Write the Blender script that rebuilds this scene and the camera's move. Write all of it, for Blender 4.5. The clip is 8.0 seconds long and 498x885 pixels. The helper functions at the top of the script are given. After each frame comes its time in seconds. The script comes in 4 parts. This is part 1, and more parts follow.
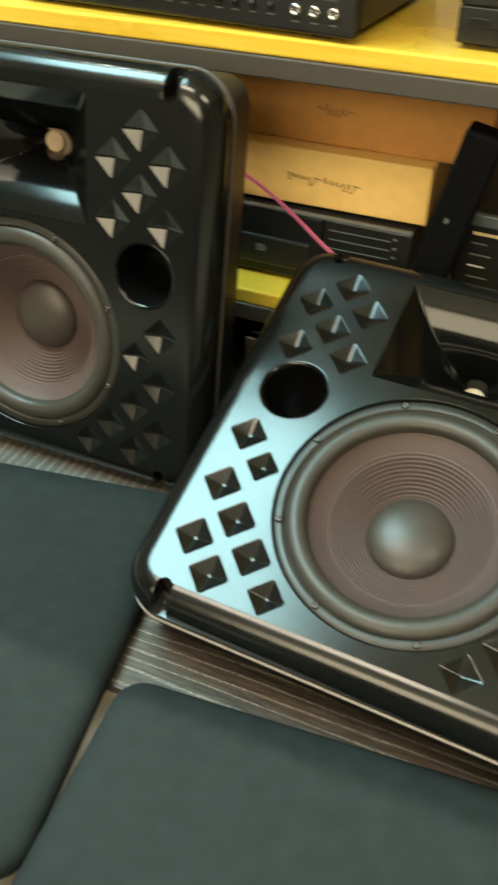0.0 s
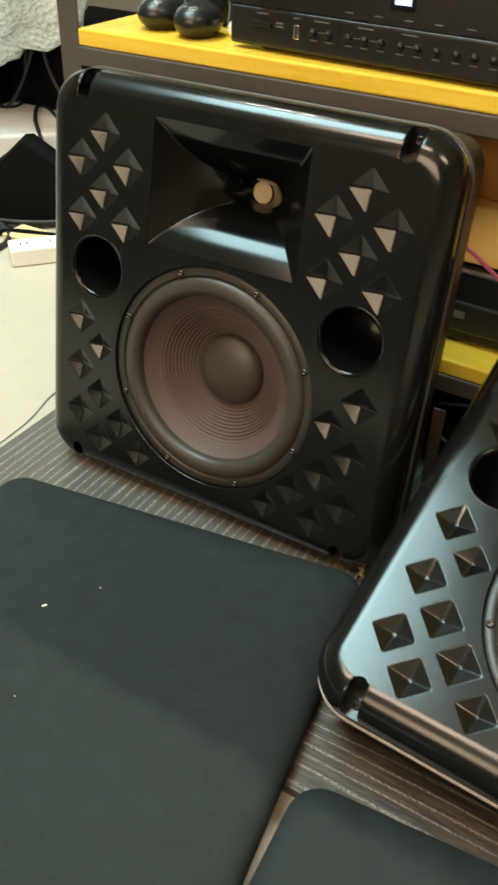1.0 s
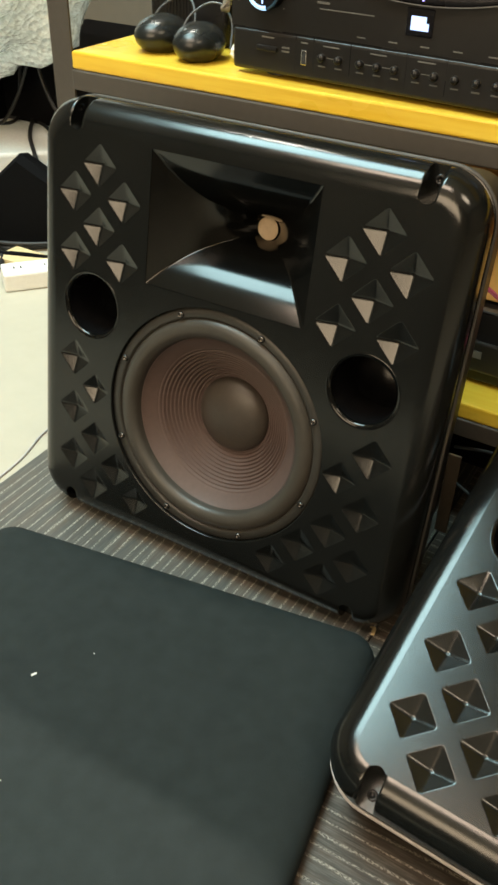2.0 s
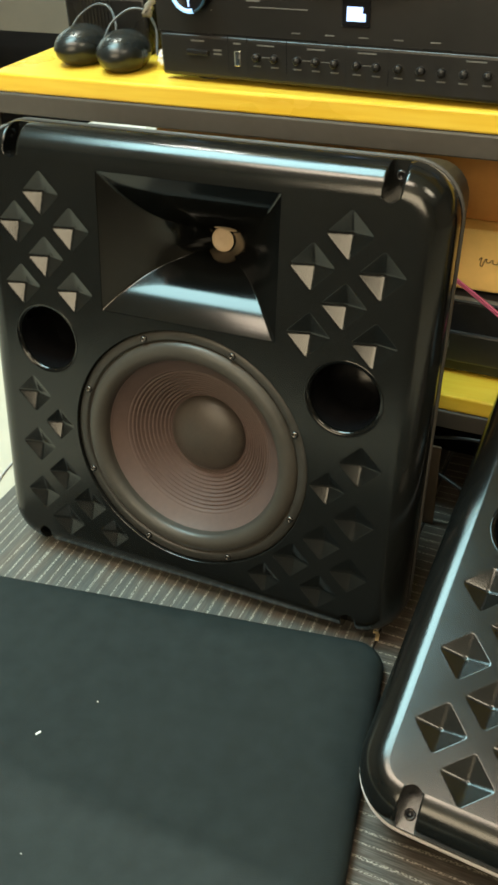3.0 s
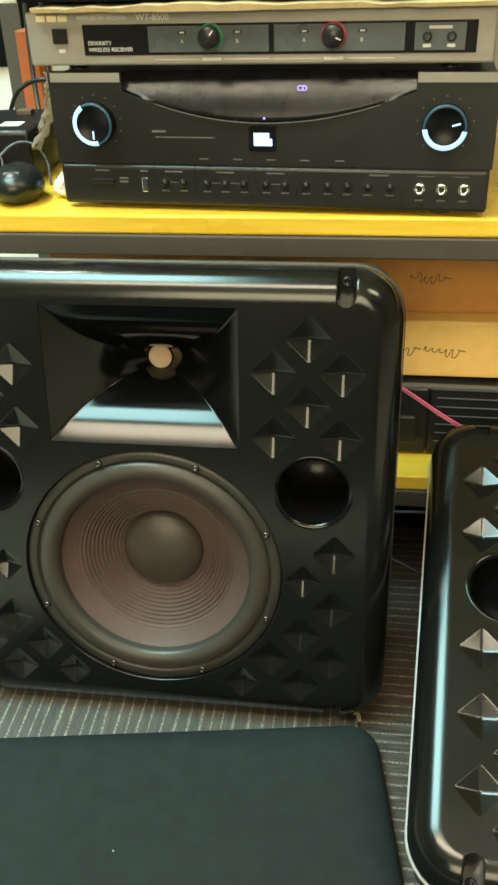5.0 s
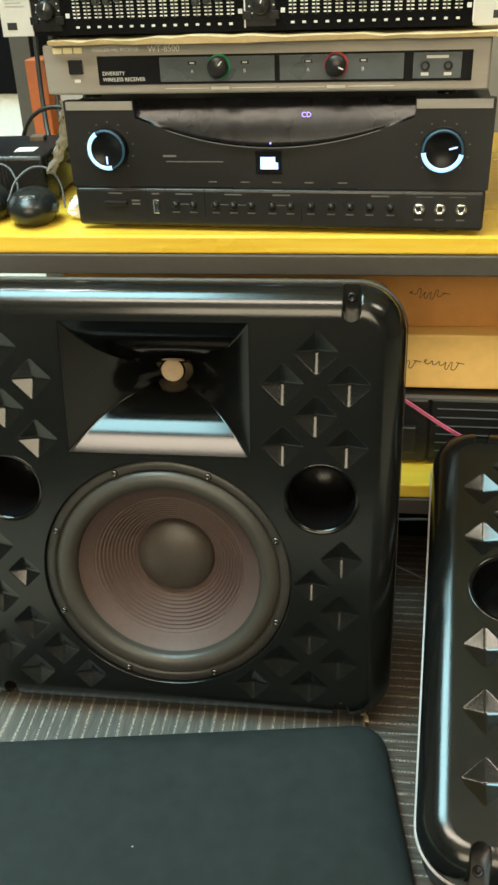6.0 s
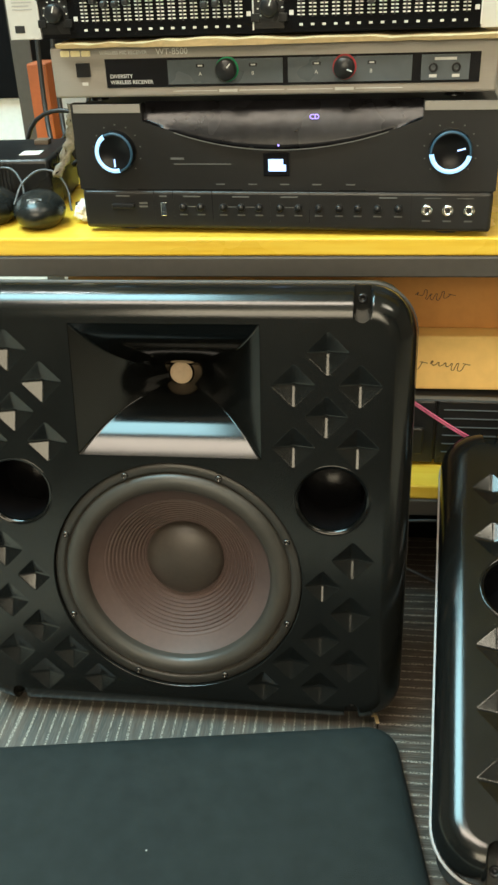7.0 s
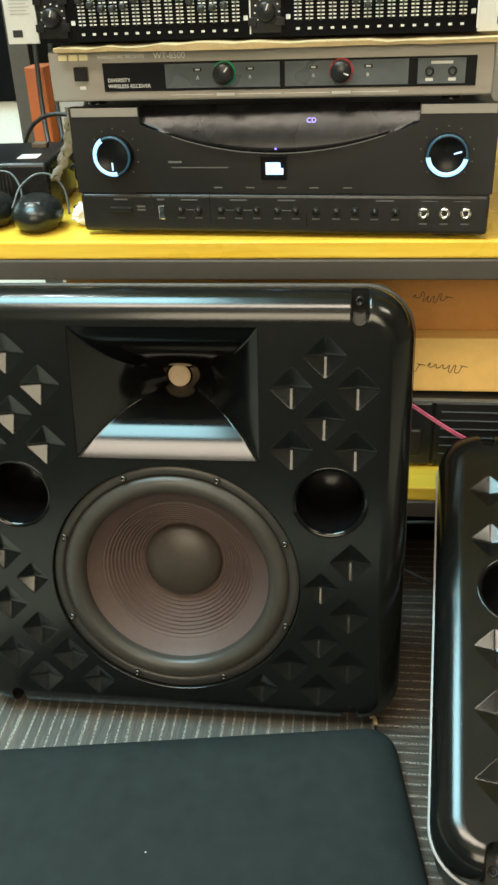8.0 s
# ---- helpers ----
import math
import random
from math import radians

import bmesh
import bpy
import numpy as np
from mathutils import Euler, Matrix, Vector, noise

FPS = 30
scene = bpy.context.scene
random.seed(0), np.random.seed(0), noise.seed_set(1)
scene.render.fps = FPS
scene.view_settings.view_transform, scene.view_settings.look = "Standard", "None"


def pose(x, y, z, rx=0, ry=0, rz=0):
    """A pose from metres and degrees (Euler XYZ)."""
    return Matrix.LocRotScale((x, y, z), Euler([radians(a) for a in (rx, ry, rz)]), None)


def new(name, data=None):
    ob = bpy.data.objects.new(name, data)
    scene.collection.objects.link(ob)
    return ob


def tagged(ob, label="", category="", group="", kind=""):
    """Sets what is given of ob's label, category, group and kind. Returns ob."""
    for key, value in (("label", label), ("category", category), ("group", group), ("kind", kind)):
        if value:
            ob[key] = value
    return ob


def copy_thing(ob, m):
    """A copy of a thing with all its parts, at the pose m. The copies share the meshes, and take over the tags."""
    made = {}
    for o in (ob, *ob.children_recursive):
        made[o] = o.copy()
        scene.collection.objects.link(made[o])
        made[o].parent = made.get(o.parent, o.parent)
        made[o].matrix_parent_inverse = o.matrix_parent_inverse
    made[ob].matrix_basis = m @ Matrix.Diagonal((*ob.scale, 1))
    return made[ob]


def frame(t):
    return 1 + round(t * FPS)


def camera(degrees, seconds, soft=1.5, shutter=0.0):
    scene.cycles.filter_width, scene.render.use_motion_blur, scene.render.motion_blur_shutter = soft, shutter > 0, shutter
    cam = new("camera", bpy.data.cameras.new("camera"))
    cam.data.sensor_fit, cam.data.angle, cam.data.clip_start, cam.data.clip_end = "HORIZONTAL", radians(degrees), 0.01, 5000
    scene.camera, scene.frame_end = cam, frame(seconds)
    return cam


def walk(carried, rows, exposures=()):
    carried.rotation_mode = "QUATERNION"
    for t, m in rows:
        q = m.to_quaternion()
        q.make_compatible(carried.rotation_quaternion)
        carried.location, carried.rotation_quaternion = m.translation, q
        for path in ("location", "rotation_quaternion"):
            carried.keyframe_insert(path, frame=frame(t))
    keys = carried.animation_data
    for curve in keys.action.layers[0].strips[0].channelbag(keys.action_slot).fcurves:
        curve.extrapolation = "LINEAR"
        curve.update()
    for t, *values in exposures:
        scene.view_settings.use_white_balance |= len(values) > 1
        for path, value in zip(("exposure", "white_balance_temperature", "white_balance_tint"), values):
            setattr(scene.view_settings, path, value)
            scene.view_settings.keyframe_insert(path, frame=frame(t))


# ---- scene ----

# ---------------------------------------------------------------- camera
cam = camera(32.2, 8.0, soft=2.6, shutter=0.5)
# seconds, eye (x, y, z), yaw, pitch, roll
ROWS = [
    (0.0, 0.5707, -0.7035, 0.6841, 22.307, -38.345, 1.000),
    (0.5, 0.5074, -0.6969, 0.6719, 26.930, -36.706, 1.527),
    (1.0, 0.4445, -0.6849, 0.6730, 29.950, -35.969, 1.575),
    (1.5, 0.4196, -0.6602, 0.6757, 30.318, -35.685, 1.961),
    (1.7, 0.4137, -0.6434, 0.6757, 30.312, -35.445, 1.978),
    (2.8, 0.3574, -0.5985, 0.6841, 26.343, -36.662, -1.643),
    (3.0, 0.3506, -0.6022, 0.6853, 25.306, -36.518, -2.659),
    (3.5, 0.3247, -0.6078, 0.6968, 21.892, -35.683, -4.156),
    (4.0, 0.2844, -0.6076, 0.7065, 17.711, -34.527, -4.153),
    (4.5, 0.2443, -0.6164, 0.7145, 12.955, -33.275, -3.090),
    (4.7, 0.2175, -0.6281, 0.7117, 10.289, -32.400, -2.206),
    (5.8, 0.1820, -0.6820, 0.7220, 7.220, -30.156, -1.827),
    (6.0, 0.1869, -0.6832, 0.7237, 8.035, -30.057, -2.290),
    (6.5, 0.1701, -0.6846, 0.7213, 7.763, -29.849, -2.339),
    (7.0, 0.1700, -0.6863, 0.7215, 7.472, -29.760, -2.370),
    (7.5, 0.1715, -0.6871, 0.7203, 7.360, -29.641, -2.415),
    (8.0, 0.1701, -0.6881, 0.7236, 7.306, -29.667, -2.424),
]
walk(cam, [(t, pose(x, y, z, 90 + pitch, 0, yaw) @ pose(0, 0, 0, 0, 0, roll)) for t, x, y, z, yaw, pitch, roll in ROWS],
     exposures=[(0.0, 0.04, 6250, 2), (0.5, -0.02, 6500, 8), (1.0, -0.30, 6700, 14), (1.7, -0.32, 6700, 14), (3.0, -0.16, 6400, 6), (4.0, -0.09, 6350, 0), (4.5, -0.03, 6450, -5), (5.8, -0.11, 6100, 4), (8.0, -0.13, 5950, 5)])

# ---------------------------------------------------------------- light
FLOOR_Z, BOARD_Z, CEIL_Z = -0.02, -0.008, 2.6
world = bpy.data.worlds.new("world")
scene.world = world
world.use_nodes = True
world.node_tree.nodes["Background"].inputs[0].default_value = (0.9, 0.95, 1.0, 1)
world.node_tree.nodes["Background"].inputs[1].default_value = 0.05
scene.view_settings.exposure = 0.0


# over the rack's front, right and left behind the camera, and a tube behind the rack
LAMPS = [(-0.85, -0.14, 1.14, 1.02, 93, (0.58, 0.96, 1.0)), (-0.30, -1.10, 1.4, 0.50, 48, (1.0, 0.80, 0.60)), (1.75, -1.00, 0.9, 0.55, 26, (1.0, 0.84, 0.60)), (0.0, 0.70, 2.4, 0.02, 104, (0.98, 0.96, 0.84))]


# ---------------------------------------------------------------- materials
def socket(node, name):
    return node.inputs[name]


def material(name, colour, rough=0.5, metal=0.0, vary=0.15, scale=40.0, bump=0.0, bump_scale=300.0, coat=0.0, alpha=1.0, spec=0.5, stretch=(1, 1, 1), wear=0.0, rough_vary=0.08):
    """Principled surface with colour variation at two scales, roughness smudges and a fine bump."""
    m = bpy.data.materials.new(name)
    m.use_nodes = True
    nt = m.node_tree
    n, l = nt.nodes, nt.links
    b = n["Principled BSDF"]
    socket(b, "Metallic").default_value = metal
    socket(b, "Coat Weight").default_value = coat
    socket(b, "Specular IOR Level").default_value = spec
    socket(b, "Alpha").default_value = alpha
    tc = n.new("ShaderNodeTexCoord")
    mp = n.new("ShaderNodeMapping")
    mp.inputs["Scale"].default_value = stretch
    l.new(tc.outputs["Object"], mp.inputs["Vector"])
    big = n.new("ShaderNodeTexNoise")
    big.inputs["Scale"].default_value = scale * 0.2
    big.inputs["Detail"].default_value = 4
    small = n.new("ShaderNodeTexNoise")
    small.inputs["Scale"].default_value = scale * 3
    small.inputs["Detail"].default_value = 3
    for node in (big, small):
        l.new(mp.outputs[0], node.inputs["Vector"])
    add = n.new("ShaderNodeMath")
    add.operation = "ADD"
    l.new(big.outputs[0], add.inputs[0])
    l.new(small.outputs[0], add.inputs[1])
    ramp = n.new("ShaderNodeMapRange")
    ramp.inputs["From Min"].default_value, ramp.inputs["From Max"].default_value = 0.6, 1.4
    ramp.inputs["To Min"].default_value, ramp.inputs["To Max"].default_value = 1 - vary, 1 + vary
    l.new(add.outputs[0], ramp.inputs["Value"])
    mul = n.new("ShaderNodeVectorMath")
    mul.operation = "SCALE"
    mul.inputs[0].default_value = colour
    l.new(ramp.outputs[0], mul.inputs["Scale"])
    l.new(mul.outputs[0], socket(b, "Base Color"))
    rr = n.new("ShaderNodeMapRange")
    rr.inputs["From Min"].default_value, rr.inputs["From Max"].default_value = 0.3, 0.7
    rr.inputs["To Min"].default_value, rr.inputs["To Max"].default_value = max(0.02, rough - rough_vary), min(1, rough + rough_vary)
    l.new(big.outputs[0], rr.inputs["Value"])
    l.new(rr.outputs[0], socket(b, "Roughness"))
    if bump:
        fine = n.new("ShaderNodeTexNoise")
        fine.inputs["Scale"].default_value = bump_scale
        fine.inputs["Detail"].default_value = 2
        l.new(mp.outputs[0], fine.inputs["Vector"])
        bp = n.new("ShaderNodeBump")
        bp.inputs["Strength"].default_value = bump
        bp.inputs["Distance"].default_value = 0.002
        l.new(fine.outputs[0], bp.inputs["Height"])
        l.new(bp.outputs[0], socket(b, "Normal"))
    return m


def glow(name, colour, strength):
    m = bpy.data.materials.new(name)
    m.use_nodes = True
    b = m.node_tree.nodes["Principled BSDF"]
    socket(b, "Base Color").default_value = (*colour, 1)
    socket(b, "Emission Color").default_value = (*colour, 1)
    socket(b, "Emission Strength").default_value = strength
    return m


def grain_wood(name, dark, light, rough, along=0, fine=800.0, low=0.42, high=0.80, brown=(0.06, 0.044, 0.034), accent=0.0):
    """Wood with thin streaks along one axis, over slow brown patches."""
    m = material(name, dark, rough, vary=0.25, scale=20)
    nt = m.node_tree
    n, l = nt.nodes, nt.links
    b = n["Principled BSDF"]
    tc = n.new("ShaderNodeTexCoord")

    def streaks(scale, ratio, detail):
        mp = n.new("ShaderNodeMapping")
        v = [scale] * 3
        v[along] = scale * ratio
        mp.inputs["Scale"].default_value = v
        l.new(tc.outputs["Object"], mp.inputs["Vector"])
        tex = n.new("ShaderNodeTexNoise")
        tex.inputs["Scale"].default_value = 1.0
        tex.inputs["Detail"].default_value = detail
        l.new(mp.outputs[0], tex.inputs["Vector"])
        return tex.outputs[0]

    thin, wide = streaks(fine, 0.06, 2), streaks(fine * 0.12, 0.12, 3)
    patch = n.new("ShaderNodeMix")
    patch.data_type = "RGBA"
    patch.inputs[6].default_value, patch.inputs[7].default_value = (*dark, 1), (*brown, 1)
    pr = n.new("ShaderNodeMapRange")
    pr.inputs["From Min"].default_value, pr.inputs["From Max"].default_value = 0.4, 0.65
    l.new(wide, pr.inputs["Value"])
    l.new(pr.outputs[0], patch.inputs[0])
    tr = n.new("ShaderNodeMapRange")
    tr.inputs["From Min"].default_value, tr.inputs["From Max"].default_value = low, high
    l.new(thin, tr.inputs["Value"])
    top = n.new("ShaderNodeMix")
    top.data_type = "RGBA"
    l.new(tr.outputs[0], top.inputs[0])
    l.new(patch.outputs[2], top.inputs[6])
    top.inputs[7].default_value = (*light, 1)
    last = top
    if accent:
        # pale broken lines about a finger's width apart
        wp = n.new("ShaderNodeMapping")
        squeeze = [1.0, 1.0, 1.0]
        squeeze[along] = 0.10
        wp.inputs["Scale"].default_value = squeeze
        if along == 0:
            wp.inputs["Rotation"].default_value = (0, 0, radians(90))
        l.new(tc.outputs["Object"], wp.inputs["Vector"])
        wave = n.new("ShaderNodeTexWave")
        wave.inputs["Scale"].default_value = accent
        wave.inputs["Distortion"].default_value = 6.0
        wave.inputs["Detail"].default_value = 3.0
        wave.inputs["Detail Scale"].default_value = 0.8
        l.new(wp.outputs[0], wave.inputs["Vector"])
        ar = n.new("ShaderNodeMapRange")
        ar.inputs["From Min"].default_value, ar.inputs["From Max"].default_value = 0.86, 0.99
        l.new(wave.outputs["Fac"], ar.inputs["Value"])
        gaps = n.new("ShaderNodeMapRange")
        gaps.inputs["From Min"].default_value, gaps.inputs["From Max"].default_value = 0.42, 0.58
        l.new(streaks(900, 0.55, 3), gaps.inputs["Value"])
        both = n.new("ShaderNodeMath")
        both.operation = "MULTIPLY"
        l.new(ar.outputs[0], both.inputs[0])
        l.new(gaps.outputs[0], both.inputs[1])
        last = n.new("ShaderNodeMix")
        last.data_type = "RGBA"
        l.new(both.outputs[0], last.inputs[0])
        l.new(top.outputs[2], last.inputs[6])
        last.inputs[7].default_value = (*[min(0.6, 2.8 * v) for v in light], 1)
    l.new(last.outputs[2], socket(b, "Base Color"))
    bp = n.new("ShaderNodeBump")
    bp.inputs["Strength"].default_value, bp.inputs["Distance"].default_value = 0.25, 0.001
    l.new(thin, bp.inputs["Height"])
    l.new(bp.outputs[0], socket(b, "Normal"))
    return m


M_GLOSS = material("black_moulded_plastic", (0.0055, 0.0060, 0.0056), 0.18, vary=0.2, scale=30, bump=0.03, bump_scale=900, spec=0.49, rough_vary=0.05)
M_PORT = material("satin_black_port", (0.004, 0.004, 0.0045), 0.30, vary=0.2, scale=30, spec=0.22)
M_HORN = material("polished_black_horn", (0.003, 0.0032, 0.003), 0.12, vary=0.2, scale=30, spec=0.38, rough_vary=0.03)
M_CAB = material("black_cabinet_paint", (0.009, 0.009, 0.009), 0.45, bump=0.25, bump_scale=600)
M_CONE = material("brown_paper_cone", (0.078, 0.052, 0.046), 0.6, vary=0.12, scale=60, bump=0.12, bump_scale=900)
M_CAP = material("dark_dust_cap", (0.046, 0.038, 0.031), 0.42, vary=0.2, scale=60, bump=0.1, bump_scale=900)
M_RUBBER = material("grey_rubber_surround", (0.038, 0.034, 0.028), 0.45, vary=0.12, scale=60)
M_FRAMERING = material("dark_woofer_ring", (0.024, 0.023, 0.020), 0.42, vary=0.2, scale=60, bump=0.05)
M_SCREW = material("black_screw_steel", (0.10, 0.095, 0.09), 0.22, metal=0.9)
M_THROAT = material("beige_throat_mesh", (0.50, 0.38, 0.25), 0.5, vary=0.1, scale=90)
M_CLOTH = material("charcoal_grille_cloth", (0.0150, 0.0205, 0.0207), 0.8, vary=0.28, scale=17, bump=0.35, bump_scale=1300, spec=0.22)
M_BOARD = grain_wood("dark_grained_laminate", (0.042, 0.036, 0.030), (0.11, 0.10, 0.085), 0.36, along=0, accent=25)
M_BOARD_Y = grain_wood("dark_grained_laminate_crosswise", (0.064, 0.066, 0.061), (0.12, 0.115, 0.10), 0.36, along=1, accent=25, brown=(0.085, 0.072, 0.06))
M_DIFFUSER = glow("lit_diffuser", (1.0, 0.97, 0.92), 1.0)
M_DARKWALL = material("dark_brown_panelling", (0.065, 0.050, 0.038), 0.7, vary=0.2, scale=8)
M_LIP = material("grey_gasket", (0.045, 0.041, 0.036), 0.45, vary=0.1)
# gasket colour with a rim highlight painted in; also the grey cable's own colour
M_LITLIP_CABLE = material("lit_gasket_and_grey_cable", (0.42, 0.40, 0.40), 0.35, vary=0.1)
M_RINGDIM = glow("dim_blue_ring", (0.02, 0.06, 0.10), 0.2)
M_BLUECLOTH = material("blue_plastic", (0.03, 0.10, 0.35), 0.4)
M_PAPER = material("white_paper", (0.78, 0.77, 0.72), 0.7, vary=0.04)
M_FOAM = material("white_packing_foam", (0.74, 0.76, 0.74), 0.6, vary=0.08, bump=0.3, bump_scale=120)
M_FLOOR = material("cream_floor_tile", (0.43, 0.40, 0.325), 0.35, vary=0.05, scale=10)
M_YELLOW = grain_wood("yellow_varnished_board", (0.79, 0.515, 0.038), (0.84, 0.605, 0.075), 0.30, along=0, fine=150, low=0.3, high=0.8, brown=(0.74, 0.455, 0.038))
M_STEEL = material("dark_grey_rack_steel", (0.062, 0.054, 0.045), 0.5, vary=0.1, bump=0.08, bump_scale=500)
M_DEVICE = material("black_device_metal", (0.0125, 0.012, 0.0115), 0.38, vary=0.15, bump=0.06, bump_scale=900)
M_DEVGLOSS = material("black_glossy_window", (0.006, 0.006, 0.008), 0.08, vary=0.2, coat=0.3)
M_HAZE = material("filmed_glossy_window", (0.010, 0.0095, 0.011), 0.26, vary=0.6, scale=30, bump=0.25, bump_scale=60, spec=0.26, rough_vary=0.14)
M_SILVER = material("grey_anodised_panel", (0.33, 0.305, 0.27), 0.38, metal=0.35, vary=0.06, stretch=(1, 20, 20))
M_PANEL = material("slate_grey_panel", (0.085, 0.10, 0.11), 0.3, vary=0.08)
M_CHROME = material("chrome_metal", (0.75, 0.74, 0.72), 0.15, metal=1.0, vary=0.05)
M_WHITEINK = material("pale_printed_ink", (0.62, 0.62, 0.60), 0.6, vary=0.05)
M_MIDINK = material("dull_white_ink", (0.33, 0.33, 0.32), 0.6, vary=0.05)
M_GREYINK = material("grey_printed_ink", (0.12, 0.12, 0.115), 0.6, vary=0.05)
M_BLUEGLOW = glow("blue_ring_light", (0.38, 0.66, 1.0), 1.1)
M_SCREEN = glow("bluish_white_screen", (0.42, 0.58, 1.0), 1.5)
M_VIOLET = glow("violet_digits", (0.36, 0.26, 1.0), 2.2)
M_GOLD = material("pale_gold_print", (0.85, 0.75, 0.45), 0.4, vary=0.05)
M_SLIDER = material("dark_grey_slider_plastic", (0.024, 0.024, 0.024), 0.35, vary=0.1)
M_GREEN = material("green_knob_ring", (0.03, 0.35, 0.16), 0.4)
M_RED = material("red_knob_ring", (0.45, 0.05, 0.06), 0.4)
M_CARD = material("orange_brown_cardboard", (0.46, 0.21, 0.045), 0.7, vary=0.12, scale=20, bump=0.1, bump_scale=300)
M_PALECARD = material("pale_yellow_cardboard", (0.80, 0.53, 0.17), 0.7, vary=0.1, scale=20, bump=0.1, bump_scale=300)
M_TAN = material("tan_packing_card", (0.62, 0.48, 0.26), 0.7, vary=0.15)
M_BROWNCARD = material("brown_card", (0.10, 0.07, 0.045), 0.7, vary=0.15)
M_BLACKPL = material("black_plastic", (0.013, 0.013, 0.0135), 0.3, vary=0.15, spec=0.36)
M_MOUSE = material("glossy_black_shell", (0.012, 0.014, 0.014), 0.27, vary=0.15, spec=0.45)
M_CABLE = material("black_cable_rubber", (0.014, 0.014, 0.014), 0.5)
M_PINK = material("pink_red_cable", (0.44, 0.07, 0.14), 0.4)
M_WHITEPL = material("white_plastic", (0.78, 0.76, 0.70), 0.4, vary=0.05)
M_WRAP = material("bubble_wrap_film", (0.84, 0.93, 0.96), 0.14, vary=0.3, scale=70, bump=1.0, bump_scale=70)


def bubbles(m, scale, depth):
    """Rows of air cells pressed into a film's surface."""
    n, l = m.node_tree.nodes, m.node_tree.links
    tc = n.new("ShaderNodeTexCoord")
    cell = n.new("ShaderNodeTexVoronoi")
    cell.inputs["Scale"].default_value = scale
    l.new(tc.outputs["Object"], cell.inputs["Vector"])
    bp = n.new("ShaderNodeBump")
    bp.inputs["Strength"].default_value, bp.inputs["Distance"].default_value = 1.0, depth
    l.new(cell.outputs["Distance"], bp.inputs["Height"])
    l.new(bp.outputs[0], socket(n["Principled BSDF"], "Normal"))
    socket(n["Principled BSDF"], "Coat Weight").default_value = 0.8


bubbles(M_WRAP, 75.0, 0.008)
M_POUCH = material("black_nylon", (0.004, 0.004, 0.0045), 0.75, vary=0.2, bump=0.3, bump_scale=700, spec=0.06)
M_WALL = material("dark_umber_wall", (0.20, 0.165, 0.125), 0.8, vary=0.05, scale=6, bump=0.1, bump_scale=120)
M_CEIL = material("pale_grey_ceiling", (0.50, 0.49, 0.46), 0.9, vary=0.03, scale=6)
M_PEN = material("black_marker_ink", (0.05, 0.03, 0.02), 0.6)
M_ORANGE = material("orange_fabric", (0.30, 0.075, 0.02), 0.7)
M_EAR = material("pale_grey_enamel", (0.52, 0.50, 0.46), 0.4, vary=0.05)
M_FILM = material("dusty_clear_film", (0.38, 0.36, 0.31), 0.3, vary=0.4, scale=60, bump=0.6, bump_scale=150)


# ---------------------------------------------------------------- mesh helpers
def thing(name, m, label, category, group="", kind=""):
    ob = new(name)
    ob.empty_display_size = 0.05
    ob.matrix_world = m
    return tagged(ob, label, category, group, kind)


def part(name, bm, mat, parent=None, label="", m=None, normals=True):
    if normals:
        bmesh.ops.recalc_face_normals(bm, faces=bm.faces)
    me = bpy.data.meshes.new(name)
    bm.to_mesh(me)
    bm.free()
    me.materials.append(mat)
    ob = new(name, me)
    if parent is not None:
        ob.parent = parent
    if m is not None:
        ob.matrix_basis = m
    if label:
        ob["label"] = label
    return ob


def box(bm, x0, x1, y0, y1, z0, z1, r=0.0, seg=2, smooth=False):
    """A box, bevelled by r."""
    res = bmesh.ops.create_cube(bm, size=1.0, matrix=Matrix.Translation(((x0 + x1) / 2, (y0 + y1) / 2, (z0 + z1) / 2)) @ Matrix.Diagonal((x1 - x0, y1 - y0, z1 - z0, 1)))
    if r > 0:
        vs = set(res["verts"])
        es = [e for e in bm.edges if e.verts[0] in vs and e.verts[1] in vs]
        out = bmesh.ops.bevel(bm, geom=es, offset=r, segments=seg, affect="EDGES", profile=0.5)
        for f in out["faces"]:
            f.smooth = smooth


def nb(*a, **k):
    bm = bmesh.new()
    box(bm, *a, **k)
    return bm


def strip(bm, a, b, smooth=True):
    n = len(a)
    for i in range(n):
        f = bm.faces.new((a[i], a[(i + 1) % n], b[(i + 1) % n], b[i]))
        f.smooth = smooth


def ring(bm, pts):
    return [bm.verts.new(p) for p in pts]


def rounded(x0, x1, z0, z1, r, n=8):
    """Points (x, z) of a rounded rectangle."""
    out = []
    for cx, cz, a0 in ((x1 - r, z1 - r, 0), (x0 + r, z1 - r, 90), (x0 + r, z0 + r, 180), (x1 - r, z0 + r, 270)):
        for i in range(n + 1):
            a = radians(a0 + 90 * i / n)
            out.append((cx + r * math.cos(a), cz + r * math.sin(a)))
    return out


def circle(cx, cz, r, n=48):
    return [(cx + r * math.cos(2 * math.pi * i / n), cz + r * math.sin(2 * math.pi * i / n)) for i in range(n)]


def lathe(profile, n=64, close=False):
    """Turns (radius, y) round the y axis."""
    bm = bmesh.new()
    last = None
    for r, y in profile:
        if r < 1e-6:
            v = bm.verts.new((0, y, 0))
            if last:
                for i in range(n):
                    f = bm.faces.new((last[i], last[(i + 1) % n], v))
                    f.smooth = True
            last = None
            continue
        now = ring(bm, [(x, y, z) for x, z in circle(0, 0, r, n)])
        if last:
            strip(bm, last, now)
        last = now
    return bm


